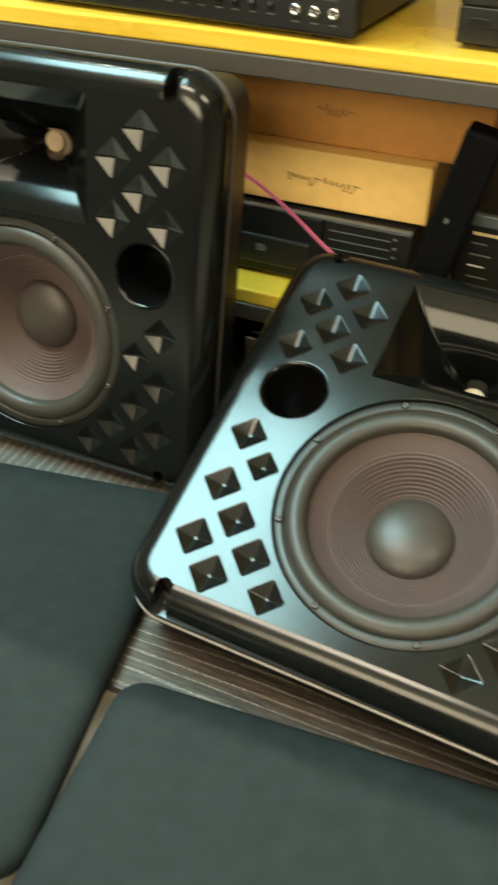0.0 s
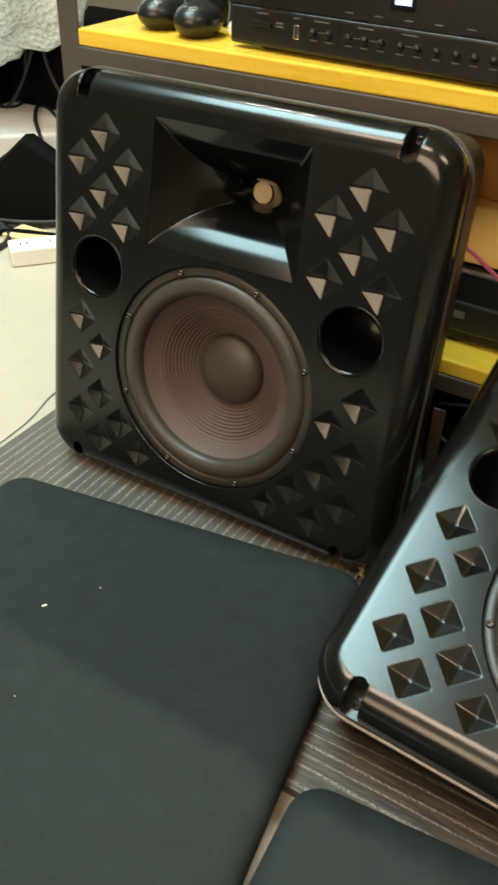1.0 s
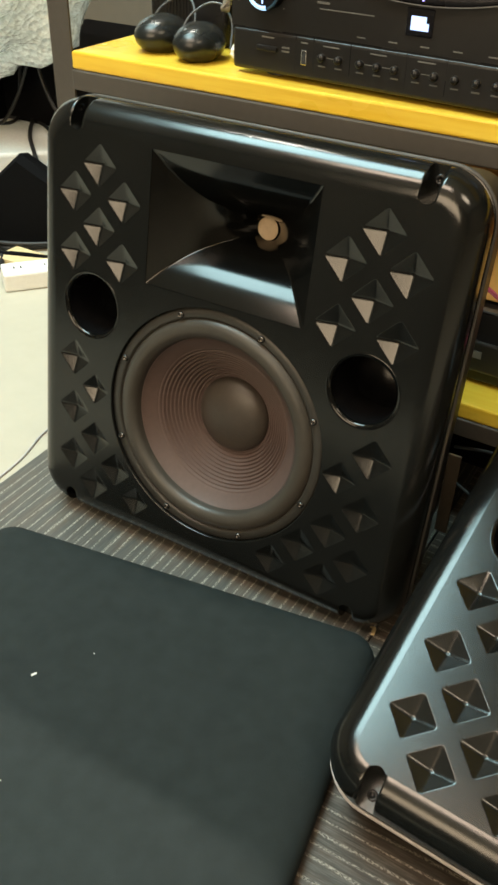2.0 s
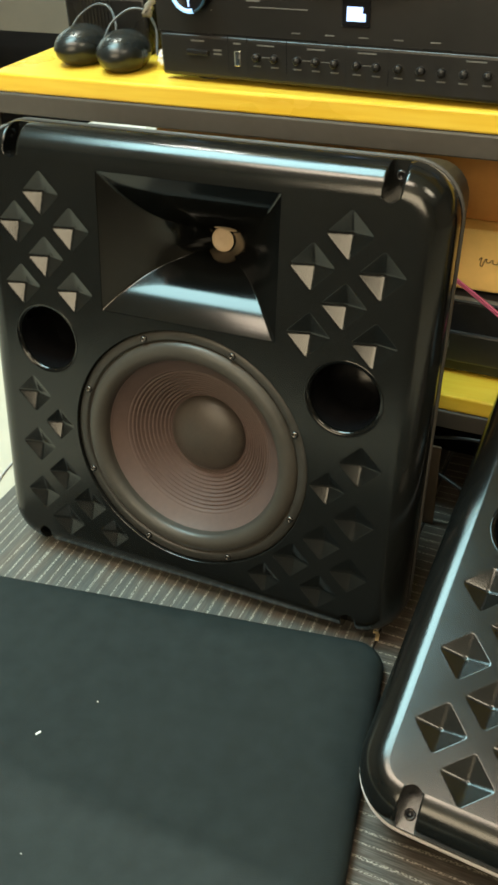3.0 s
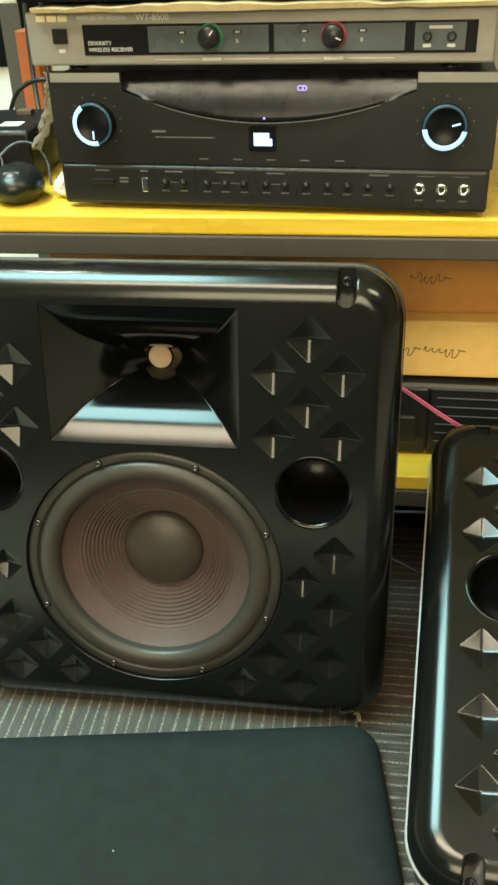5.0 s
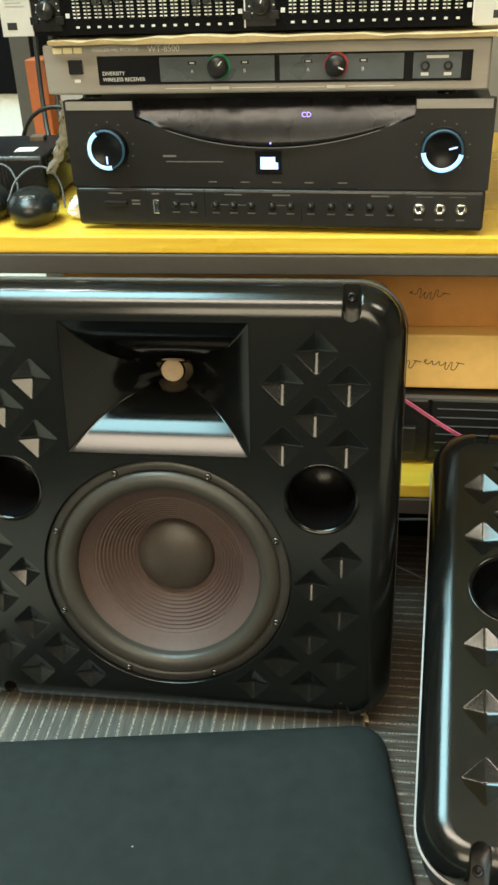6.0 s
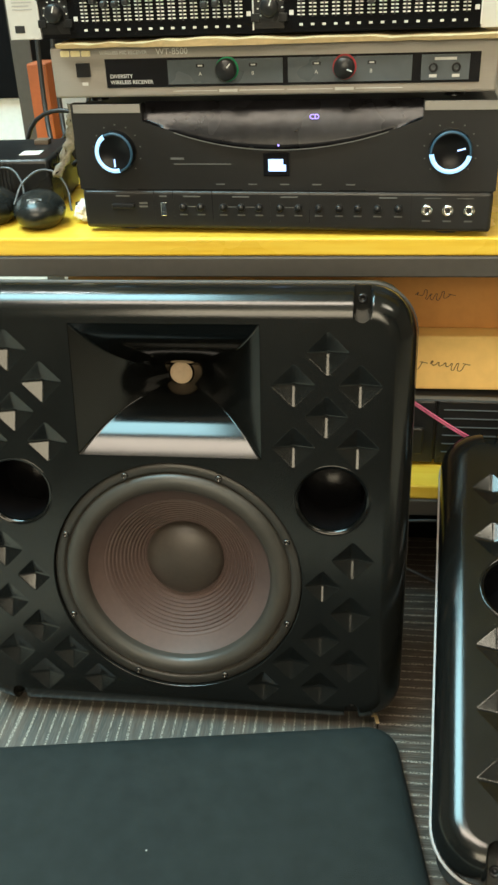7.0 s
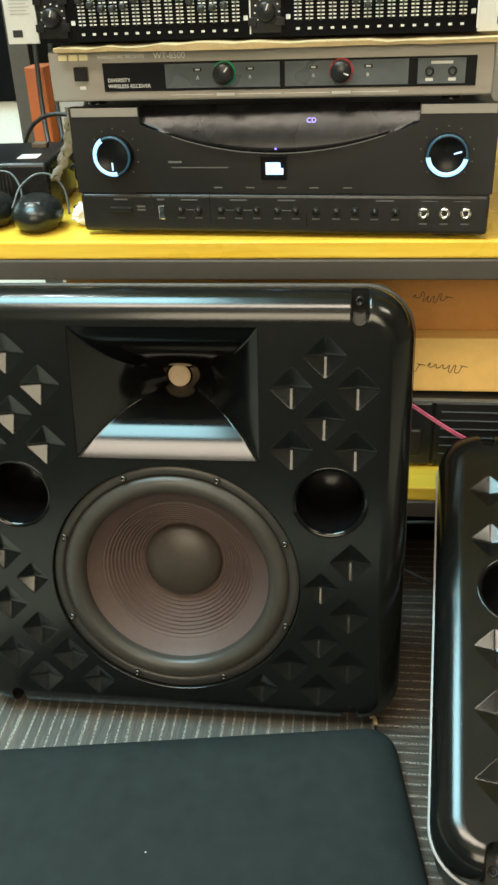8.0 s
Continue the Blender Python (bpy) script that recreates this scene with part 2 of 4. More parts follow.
def tube(name, pts, radius, mat, parent=None, label="", category="", group=""):
    """A cable through points, as a mesh of its own."""
    cu = bpy.data.curves.new(name, "CURVE")
    cu.dimensions, cu.bevel_depth, cu.bevel_resolution, cu.resolution_u = "3D", radius, 2, 6
    sp = cu.splines.new("BEZIER")
    sp.bezier_points.add(len(pts) - 1)
    for bp, p in zip(sp.bezier_points, pts):
        bp.co = p
        bp.handle_left_type = bp.handle_right_type = "AUTO"
    tmp = bpy.data.objects.new(name, cu)
    scene.collection.objects.link(tmp)
    dg = bpy.context.evaluated_depsgraph_get()
    me = bpy.data.meshes.new_from_object(tmp.evaluated_get(dg))
    bpy.data.objects.remove(tmp)
    bpy.data.curves.remove(cu)
    me.name = name
    me.materials.clear()
    me.materials.append(mat)
    for p in me.polygons:
        p.use_smooth = True
    ob = new(name, me)
    if parent is not None:
        ob.parent = parent
    return tagged(ob, label, category, group)


def lettering(name, text, size, mat, parent, m, label=""):
    """Flat letters in the built-in font, as a mesh; they stand in the x-z plane and face -y."""
    cu = bpy.data.curves.new(name, "FONT")
    cu.body, cu.size, cu.extrude = text, size, 0.0002
    cu.align_x, cu.align_y = "LEFT", "CENTER"
    tmp = bpy.data.objects.new(name, cu)
    scene.collection.objects.link(tmp)
    dg = bpy.context.evaluated_depsgraph_get()
    me = bpy.data.meshes.new_from_object(tmp.evaluated_get(dg))
    bpy.data.objects.remove(tmp)
    bpy.data.curves.remove(cu)
    me.name = name
    me.materials.clear()
    me.materials.append(mat)
    ob = new(name, me)
    ob.parent = parent
    ob.matrix_basis = m @ pose(0, 0, 0, 90, 0, 0)
    if label:
        ob["label"] = label
    return ob


# ---------------------------------------------------------------- setting
def slab(name, x0, x1, y0, y1, z0, z1, mat, label, category, r=0.0):
    return tagged(part(name, nb(x0, x1, y0, y1, z0, z1, r=r), mat), label, category, kind="structure")


slab("floor", -3.2, 3.4, -3.2, 2.4, FLOOR_Z - 0.1, FLOOR_Z, M_FLOOR, "smooth cream floor under the whole room", "floor")
slab("ceiling", -3.2, 3.4, -3.2, 2.4, CEIL_Z, CEIL_Z + 0.1, M_CEIL, "plain pale grey ceiling", "ceiling")
slab("wall_north", -3.2, 3.4, 2.4, 2.5, FLOOR_Z, CEIL_Z, M_WALL, "dark umber painted wall", "wall")
slab("wall_south", -3.2, 3.4, -3.3, -3.2, FLOOR_Z, CEIL_Z, M_WALL, "dark umber painted wall", "wall")
# added out of view: hides the bright floor from the loudspeakers' glossy reflections
slab("unseen_reflection_block", -1.9, 0.72, -1.05, -0.95, FLOOR_Z, 0.34, M_DARKWALL, "unseen low dark panel added to darken floor reflections", "wall")
slab("wall_west", -3.3, -3.2, -3.2, 2.4, FLOOR_Z, CEIL_Z, M_WALL, "dark umber painted wall", "wall")
slab("wall_east", 3.4, 3.5, -3.2, 2.4, FLOOR_Z, CEIL_Z, M_WALL, "dark umber painted wall", "wall")
for x0, x1, mat in ((-0.296, 0.2085, M_BOARD_Y), (0.2100, 1.3, M_BOARD)):
    board = part("wooden_board", nb(x0, x1, -0.29, 0.72, FLOOR_Z, BOARD_Z, r=0.0012), mat)
    tagged(board, "dark grained laminate board lying on the cream floor", "board", "laminate boards")


def ceiling_light(x, y, w, d, watts, colour):
    """A ceiling panel: metal frame, glowing diffuser and the lamp under it."""
    c = thing("ceiling_light", pose(x, y, CEIL_Z), "flat lit ceiling panel in a white metal frame", "ceiling light", "ceiling lights")
    bm = bmesh.new()
    for x0, x1, y0, y1 in ((-w / 2 - 0.03, w / 2 + 0.03, -d / 2 - 0.03, -d / 2), (-w / 2 - 0.03, w / 2 + 0.03, d / 2, d / 2 + 0.03), (-w / 2 - 0.03, -w / 2, -d / 2, d / 2), (w / 2, w / 2 + 0.03, -d / 2, d / 2)):
        box(bm, x0, x1, y0, y1, -0.035, -0.001)
    part("frame", bm, M_WHITEPL, c)
    part("diffuser", nb(-w / 2, w / 2, -d / 2, d / 2, -0.02, -0.002), M_DIFFUSER, c)
    lamp = bpy.data.lights.new("panel_lamp", "AREA")
    lamp.shape, lamp.size, lamp.size_y, lamp.energy, lamp.color = "RECTANGLE", w, d, watts, colour
    ob = new("panel_lamp", lamp)
    ob.parent = c
    ob.matrix_basis = pose(0, 0, -0.03)


for row in LAMPS:
    ceiling_light(*row)


# ---------------------------------------------------------------- loudspeakers
FACE = -0.010
PITS = [(0.151, 0.241), (0.12, 0.2105), (0.181, 0.2105), (0.1505, 0.180), (0.12, 0.1495), (0.18, 0.1495), (0.178, 0.032), (0.1475, 0.002), (0.1775, -0.0285), (0.1475, -0.059), (0.1175, -0.089), (0.1775, -0.089), (0.1475, -0.1185), (0.0875, -0.1195)]
# half diagonal, depth and corner radius down a pit: rounded rim, flat sides, small floor
PIT_STEPS = ((0.0217, 0.0, 0.0030), (0.0209, 0.00012, 0.0029), (0.0201, 0.00036, 0.0028), (0.0193, 0.00060, 0.0028), (0.0040, 0.00519, 0.0024), (0.0028, 0.00550, 0.0017), (0.0015, 0.00565, 0.0009))
PORT = (0.157, 0.096, 0.0345)
HORN = (-0.0895, 0.0895, 0.137, 0.2675)
SCREWS = 0.1243


def pit_loop(cx, cz, s, r):
    """A diamond of half diagonal s with its corners rounded by r."""
    h = s / math.sqrt(2)
    out = []
    for k in range(4):
        sx, sz = ((1, 1), (-1, 1), (-1, -1), (1, -1))[k]
        for i in range(5):
            a = radians(90 * k + 22.5 * i)
            u, v = sx * (h - r) + r * math.cos(a), sz * (h - r) + r * math.sin(a)
            out.append((cx + (u - v) / math.sqrt(2), cz + (u + v) / math.sqrt(2)))
    return out


def baffle_mesh():
    bm = bmesh.new()

    def edge_loop(vs):
        return [bm.edges.new((vs[i], vs[(i + 1) % len(vs)])) for i in range(len(vs))]

    def outer(e, y):
        pts = rounded(-0.206 - e, 0.206 + e, -0.139 - e, 0.2725 + e, 0.020 + e, 10)
        out = []
        for i, p in enumerate(pts):
            out.append(p)
            if i % 11 == 10:
                q = pts[(i + 1) % len(pts)]
                across = abs(p[0] - q[0]) > abs(p[1] - q[1])
                for f in (-0.172, -0.08, 0.0, 0.08, 0.172) if across else (0.0, 0.07, 0.14):
                    if across:
                        out.append((f if q[0] > p[0] else -f, p[1]))
                    else:
                        out.append((p[0], f if q[1] > p[1] else 0.14 - f))
        return ring(bm, [(x, y, z) for x, z in out])

    first = outer(0, FACE)
    fill = edge_loop(first)
    last = first
    steps = [(0.026 * math.sin(radians(a)), FACE + 0.026 * (1 - math.cos(radians(a)))) for a in range(10, 91, 10)]
    for e, y in steps:
        now = outer(e, y)
        strip(bm, last, now)
        last = now
    for e, y in ((0.0262, 0.020), (0.0235, 0.0215), (0.0235, 0.0245), (0.0258, 0.0252), (0.0258, 0.0278), (0.012, 0.0282), (0.012, 0.084)):
        now = outer(e, y)
        strip(bm, last, now, smooth=False)
        last = now
    bm.faces.new(last)
    # tapered pits
    for cx, cz in [(sx * x, z) for x, z in PITS for sx in (1, -1)]:
        small = {0.002: 0.86, -0.1195: 0.90}.get(cz, 1.0)
        last = None
        for half, depth, r in PIT_STEPS:
            now = ring(bm, [(x, FACE + depth, z) for x, z in pit_loop(cx + (1 - small) * math.copysign(0.010, cx), cz, half * small, r * small)])
            if last is None:
                fill += edge_loop(now)
            else:
                strip(bm, last, now)
            last = now
        bm.faces.new(last)
    # ports, woofer seat and horn mouth
    for cx, cz, loops in ((PORT[0], PORT[1], ((PORT[2] + 0.0020, FACE), (PORT[2] + 0.0020, 0.08))), (-PORT[0], PORT[1], ((PORT[2] + 0.0020, FACE), (PORT[2] + 0.0020, 0.08))), (0.001, 0.003, ((0.1284, FACE), (0.1280, FACE + 0.0005), (0.1276, FACE + 0.0015), (0.1276, 0.003), (0.095, 0.0035), (0.095, 0.075)))):
        last = None
        for r, y in loops:
            now = ring(bm, [(x, y, z) for x, z in circle(cx, cz, r, 40 if abs(cx) > 0.1 else 96)])
            if last is None:
                fill += edge_loop(now)
            else:
                strip(bm, last, now)
            last = now
        bm.faces.new(last)
    x0, x1, z0, z1 = HORN
    a = ring(bm, [(x, FACE, z) for x, z in ((x0, z0), (x1, z0), (x1, z1), (x0, z1))])
    fill += edge_loop(a)
    b = ring(bm, [(x, 0.08, z) for x, z in ((x0, z0), (x1, z0), (x1, z1), (x0, z1))])
    strip(bm, a, b, smooth=False)
    bm.faces.new(b)
    bmesh.ops.triangle_fill(bm, use_beauty=True, edges=fill, normal=(0, -1, 0))
    bmesh.ops.recalc_face_normals(bm, faces=bm.faces)
    return bm


def cut_notches(me):
    """Cuts the four round-ended fixing notches out of the moulded edge."""
    bm = bmesh.new()
    for sx in (1, -1):
        for z, up in ((0.2770, 1), (-0.1435, -1)):
            pts = [(sx * 0.181 + 0.0075 * math.cos(radians(a)), z - up * 0.0075 * math.sin(radians(a))) for a in range(0, 181, 20)]
            pts += [(sx * 0.181 - 0.0075, z + up * 0.05), (sx * 0.181 + 0.0075, z + up * 0.05)]
            a = ring(bm, [(x, -0.05, zz) for x, zz in pts])
            b = ring(bm, [(x, 0.0165, zz) for x, zz in pts])
            strip(bm, a, b, smooth=False)
            bm.faces.new(a)
            bm.faces.new(b)
    bmesh.ops.recalc_face_normals(bm, faces=bm.faces)
    cm = bpy.data.meshes.new("cut")
    bm.to_mesh(cm)
    bm.free()
    o, c = bpy.data.objects.new("o", me), bpy.data.objects.new("c", cm)
    scene.collection.objects.link(o)
    scene.collection.objects.link(c)
    mod = o.modifiers.new("cut", "BOOLEAN")
    mod.operation, mod.object, mod.solver = "DIFFERENCE", c, "EXACT"
    dg = bpy.context.evaluated_depsgraph_get()
    out = bpy.data.meshes.new_from_object(o.evaluated_get(dg))
    bpy.data.objects.remove(o)
    bpy.data.objects.remove(c)
    return out


def horn_mesh():
    """Rectangular mouth narrowing to a round throat."""
    bm = bmesh.new()
    x0, x1, z0, z1 = HORN
    n = 12
    thr = (0.0, 0.199, 0.0114)
    last = None
    for k in range(15):
        s = k / 14
        y = FACE + 0.0005 + s * 0.081
        w = 0.25 * (1 - s) + 0.75 * (1 - s) ** 3
        square = 1 - max(0.0, (s - 0.35) / 0.65) ** 1.4
        wx = 0.85 * (1 - s) + 0.15 * (1 - s) ** 3
        hx, hz = 0.0891 * wx + thr[2] * (1 - wx), (z1 - z0 - 0.0008) / 2 * w + thr[2] * (1 - w)
        cz = ((z0 + z1) / 2) * w + thr[1] * (1 - w)
        pts = []
        for side, (dx, dz, ex, ez) in enumerate(((-1, -1, 1, -1), (1, -1, 1, 1), (1, 1, -1, 1), (-1, 1, -1, -1))):
            for i in range(n):
                f = 0.5 - 0.5 * math.cos(math.pi * i / n)
                ux, uz = dx + (ex - dx) * f, dz + (ez - dz) * f
                a = radians(225 + 90 * side + 90 * f)
                pts.append((square * ux * hx + (1 - square) * math.cos(a) * hx, y, cz + square * uz * hz + (1 - square) * math.sin(a) * hz))
        now = ring(bm, pts)
        if last:
            strip(bm, last, now)
        last = now
    bmesh.ops.recalc_face_normals(bm, faces=bm.faces)
    bmesh.ops.reverse_faces(bm, faces=bm.faces)
    return bm


def loudspeaker(m, label):
    sp = thing("loudspeaker", m, label, "loudspeaker", "pair of wall loudspeakers")
    bm = baffle_mesh()
    me = bpy.data.meshes.new("baffle")
    bm.to_mesh(me)
    bm.free()
    me = cut_notches(me)
    me.name = "baffle"
    me.materials.clear()
    me.materials.append(M_GLOSS)
    ob = new("baffle", me)
    ob.parent = sp
    ob["label"] = "glossy black moulded front with diamond pits"
    bm = bmesh.new()
    a = ring(bm, [(x, 0.0335, z) for x, z in rounded(-0.2245, 0.2245, -0.1575, 0.2910, 0.03, 6)])
    b = ring(bm, [(x, 0.086, z) for x, z in rounded(-0.2245, 0.2245, -0.1575, 0.2910, 0.03, 6)])
    c = ring(bm, [(x, 0.089, z) for x, z in rounded(-0.2215, 0.2215, -0.1545, 0.2880, 0.028, 6)])
    strip(bm, a, b)
    strip(bm, b, c)
    bm.faces.new(c)
    part("cabinet", bm, M_CAB, sp, "matt black shallow cabinet")
    bm = bmesh.new()
    rings = [ring(bm, [(x, y, z) for x, z in rounded(-0.206 - e, 0.206 + e, -0.139 - e, 0.2725 + e, 0.020 + e, 10)]) for e, y in ((0.020, 0.0284), (0.0268, 0.0284), (0.0276, 0.0292), (0.0276, 0.0318), (0.0268, 0.0326), (0.018, 0.0328))]
    for p, q in zip(rings, rings[1:]):
        strip(bm, p, q)
    part("rim_gasket", bm, M_LIP, sp, "grey gasket strip round the rim")
    horn = part("horn", horn_mesh(), M_HORN, sp, normals=False)
    bm = lathe([(0.0116, 0.0695), (0.0105, 0.0705), (0.008, 0.0712), (0.0, 0.0714)], 32)
    part("throat", bm, M_THROAT, horn, "beige round horn throat", Matrix.Translation((0, 0, 0.199)))
    for sx in (1, -1):
        at = Matrix.Translation((sx * PORT[0], 0, PORT[1]))
        port = part("port_tube", lathe([(PORT[2] - 0.0025, FACE + 0.0042), (PORT[2] - 0.003, FACE + 0.012), (PORT[2] - 0.0035, 0.079), (0, 0.0792)], 48), M_PORT, sp, "", at)
        flare = [(PORT[2] + 0.0021 - 0.0046 * math.sin(radians(a)), FACE - 0.0003 + 0.0046 * (1 - math.cos(radians(a)))) for a in range(0, 91, 10)]
        part("port_rim", lathe([(PORT[2] + 0.0028, FACE + 0.0002)] + flare, 48), M_HORN, port, "glossy rounded rim")
    woofer = part("woofer", lathe([(0.1298, 0.003), (0.1298, -0.0062), (0.1286, -0.0074), (0.1215, -0.0076), (0.1200, -0.007), (0.119, -0.001), (0.10, 0.004)], 96), M_FRAMERING, sp, "ten-inch woofer with brown ribbed cone", Matrix.Translation((0.001, 0, 0.003)) @ Matrix.Scale(0.977, 4))
    prof = []
    for i in range(13):
        a = math.pi * i / 12
        prof.append((0.1085 + 0.0105 * math.cos(a), -0.0025 - 0.0085 * math.sin(a)))
    part("surround", lathe([(0.1208, -0.0065), (0.1196, -0.0055)] + prof + [(0.0968, 0.0015)], 96), M_RUBBER, woofer, "grey rubber half-roll surround")
    prof = [(0.0978, 0.0005)]
    for i in range(181):
        s = i / 180
        r = 0.0965 - s * 0.0545
        y = 0.001 + 0.041 * (s ** 0.85)
        if 0.22 < s < 0.94:
            y += 0.0011 * min(1.0, (s - 0.22) / 0.15) * math.sin((s - 0.22) / 0.72 * 2 * math.pi * 11)
        prof.append((r, y))
    part("cone", lathe(prof, 128), M_CONE, woofer, "brown paper cone with fine ribs")
    prof = [(0.0432, 0.0425), (0.043, 0.0405)]
    for i in range(1, 11):
        a = radians(90 * i / 10)
        prof.append((0.0425 * math.cos(a), 0.040 - 0.0155 * math.sin(a)))
    prof[-1] = (0.0, 0.0245)
    part("dust_cap", lathe(prof, 64), M_CAP, woofer, "dark domed dust cap")
    screw = None
    for k in range(8):
        a = radians(22.5 + 45 * k)
        mm = Matrix.Translation((SCREWS * math.cos(a), 0, SCREWS * math.sin(a)))
        if screw is None:
            screw = part("screw", lathe([(0.0036, -0.0074), (0.0036, -0.0090), (0.0030, -0.0102), (0.0014, -0.0106), (0.0012, -0.0092), (0, -0.0090)], 16), M_SCREW, woofer, "", mm)
        else:
            ob = new("screw", screw.data)
            ob.parent, ob.matrix_basis = woofer, mm
    for sx in (1, -1):
        for z in (0.2865, -0.153):
            bm = lathe([(0.0045, 0.0164), (0.0045, 0.0150), (0.0024, 0.0146), (0.0022, 0.0162), (0, 0.0163)], 20)
            part("fixing_socket", bm, M_BLACKPL, sp, "", Matrix.Translation((sx * 0.181, 0, z)))
    return sp


speaker = loudspeaker(pose(0, 0, 0.163, -9.5, 0, 0), "black wall loudspeaker with brown woofer, standing on the board")
second = copy_thing(speaker, pose(0.4877, -0.1122, 0.1364, -68.26, -0.19, -4.26))
# same gasket, coloured paler here to stand for light grazing the rim
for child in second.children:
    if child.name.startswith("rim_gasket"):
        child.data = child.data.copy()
        child.data.materials[0] = M_LITLIP_CABLE
        child["label"] = "grey gasket strip round the rim, highlight painted into its pale colour"
second["label"] = "black wall loudspeaker lying tilted back on the board"


# ---------------------------------------------------------------- grille covers
def grille_cover(m, z0, z1, label):
    bm = bmesh.new()
    h = 0.2275
    rows = [(0.006, z0), (0.0, z0 + 0.006), (0.0, z1 - 0.019), (0.002, z1 - 0.0135), (0.006, z1 - 0.0090), (0.012, z1 - 0.0055), (0.022, z1 - 0.0026), (0.036, z1 - 0.0008), (0.055, z1), (0.09, z1 + 0.0005)]
    last = None
    for e, z in rows:
        now = ring(bm, [(x, y, z) for x, y in rounded(-h + e, h - e, -h + e, h - e, max(0.030 - e * 0.5, 0.012), 8)])
        if last:
            strip(bm, last, now)
        else:
            bm.faces.new(now)
        last = now
    bm.faces.new(last).smooth = True
    cov = thing("grille_cover", m, label, "speaker grille", "pair of speaker grilles")
    part("cloth_front", bm, M_CLOTH, cov, "stretched charcoal cloth")
    bm = bmesh.new()
    for b in ((-h + 0.012, h - 0.012, -h + 0.012, -h + 0.034), (-h + 0.012, h - 0.012, h - 0.034, h - 0.012), (-h + 0.012, -h + 0.034, -h + 0.034, h - 0.034), (h - 0.034, h - 0.012, -h + 0.034, h - 0.034)):
        box(bm, *b, z0 - 0.0004, z0 + 0.004)
    part("frame", bm, M_BLACKPL, cov)
    return cov


grille_cover(pose(0.034, -0.296, 0, 0, 0, 8.5), BOARD_Z, 0.024, "square charcoal cloth speaker grille lying on the board")
grille_cover(pose(0.517, -0.492, 0, 0, 0, 4.0), FLOOR_Z, 0.018, "square charcoal cloth speaker grille lying on the floor")


# ---------------------------------------------------------------- rack
def rack():
    r = thing("storage_rack", pose(0, 0, 0), "dark steel rack with bright yellow shelf boards", "rack")
    for x in (-0.351, 1.30):
        for y in (0.197, 0.70):
            bm = bmesh.new()
            box(bm, x, x + 0.030, y, y + 0.003, FLOOR_Z, 1.7)
            box(bm, x, x + 0.003, y + 0.003, y + 0.030, FLOOR_Z, 1.7)
            part("post", bm, M_STEEL, r)
    for z in (1.25, 0.417, 0.117):
        part("rail", nb(-0.321, 1.30, 0.194, 0.222, z, z + 0.0225, r=0.002), M_STEEL, r)
        part("rail", nb(-0.321, 1.30, 0.70, 0.728, z, z + 0.0225, r=0.002), M_STEEL, r)
        part("shelf_board", nb(-0.3205, 1.30, 0.1955, 0.735, z + 0.0228, z + 0.0425, r=0.0025), M_YELLOW, r, "yellow varnished shelf board")
    return r


rack()
SHELF = 0.4595
LOW = 0.1595

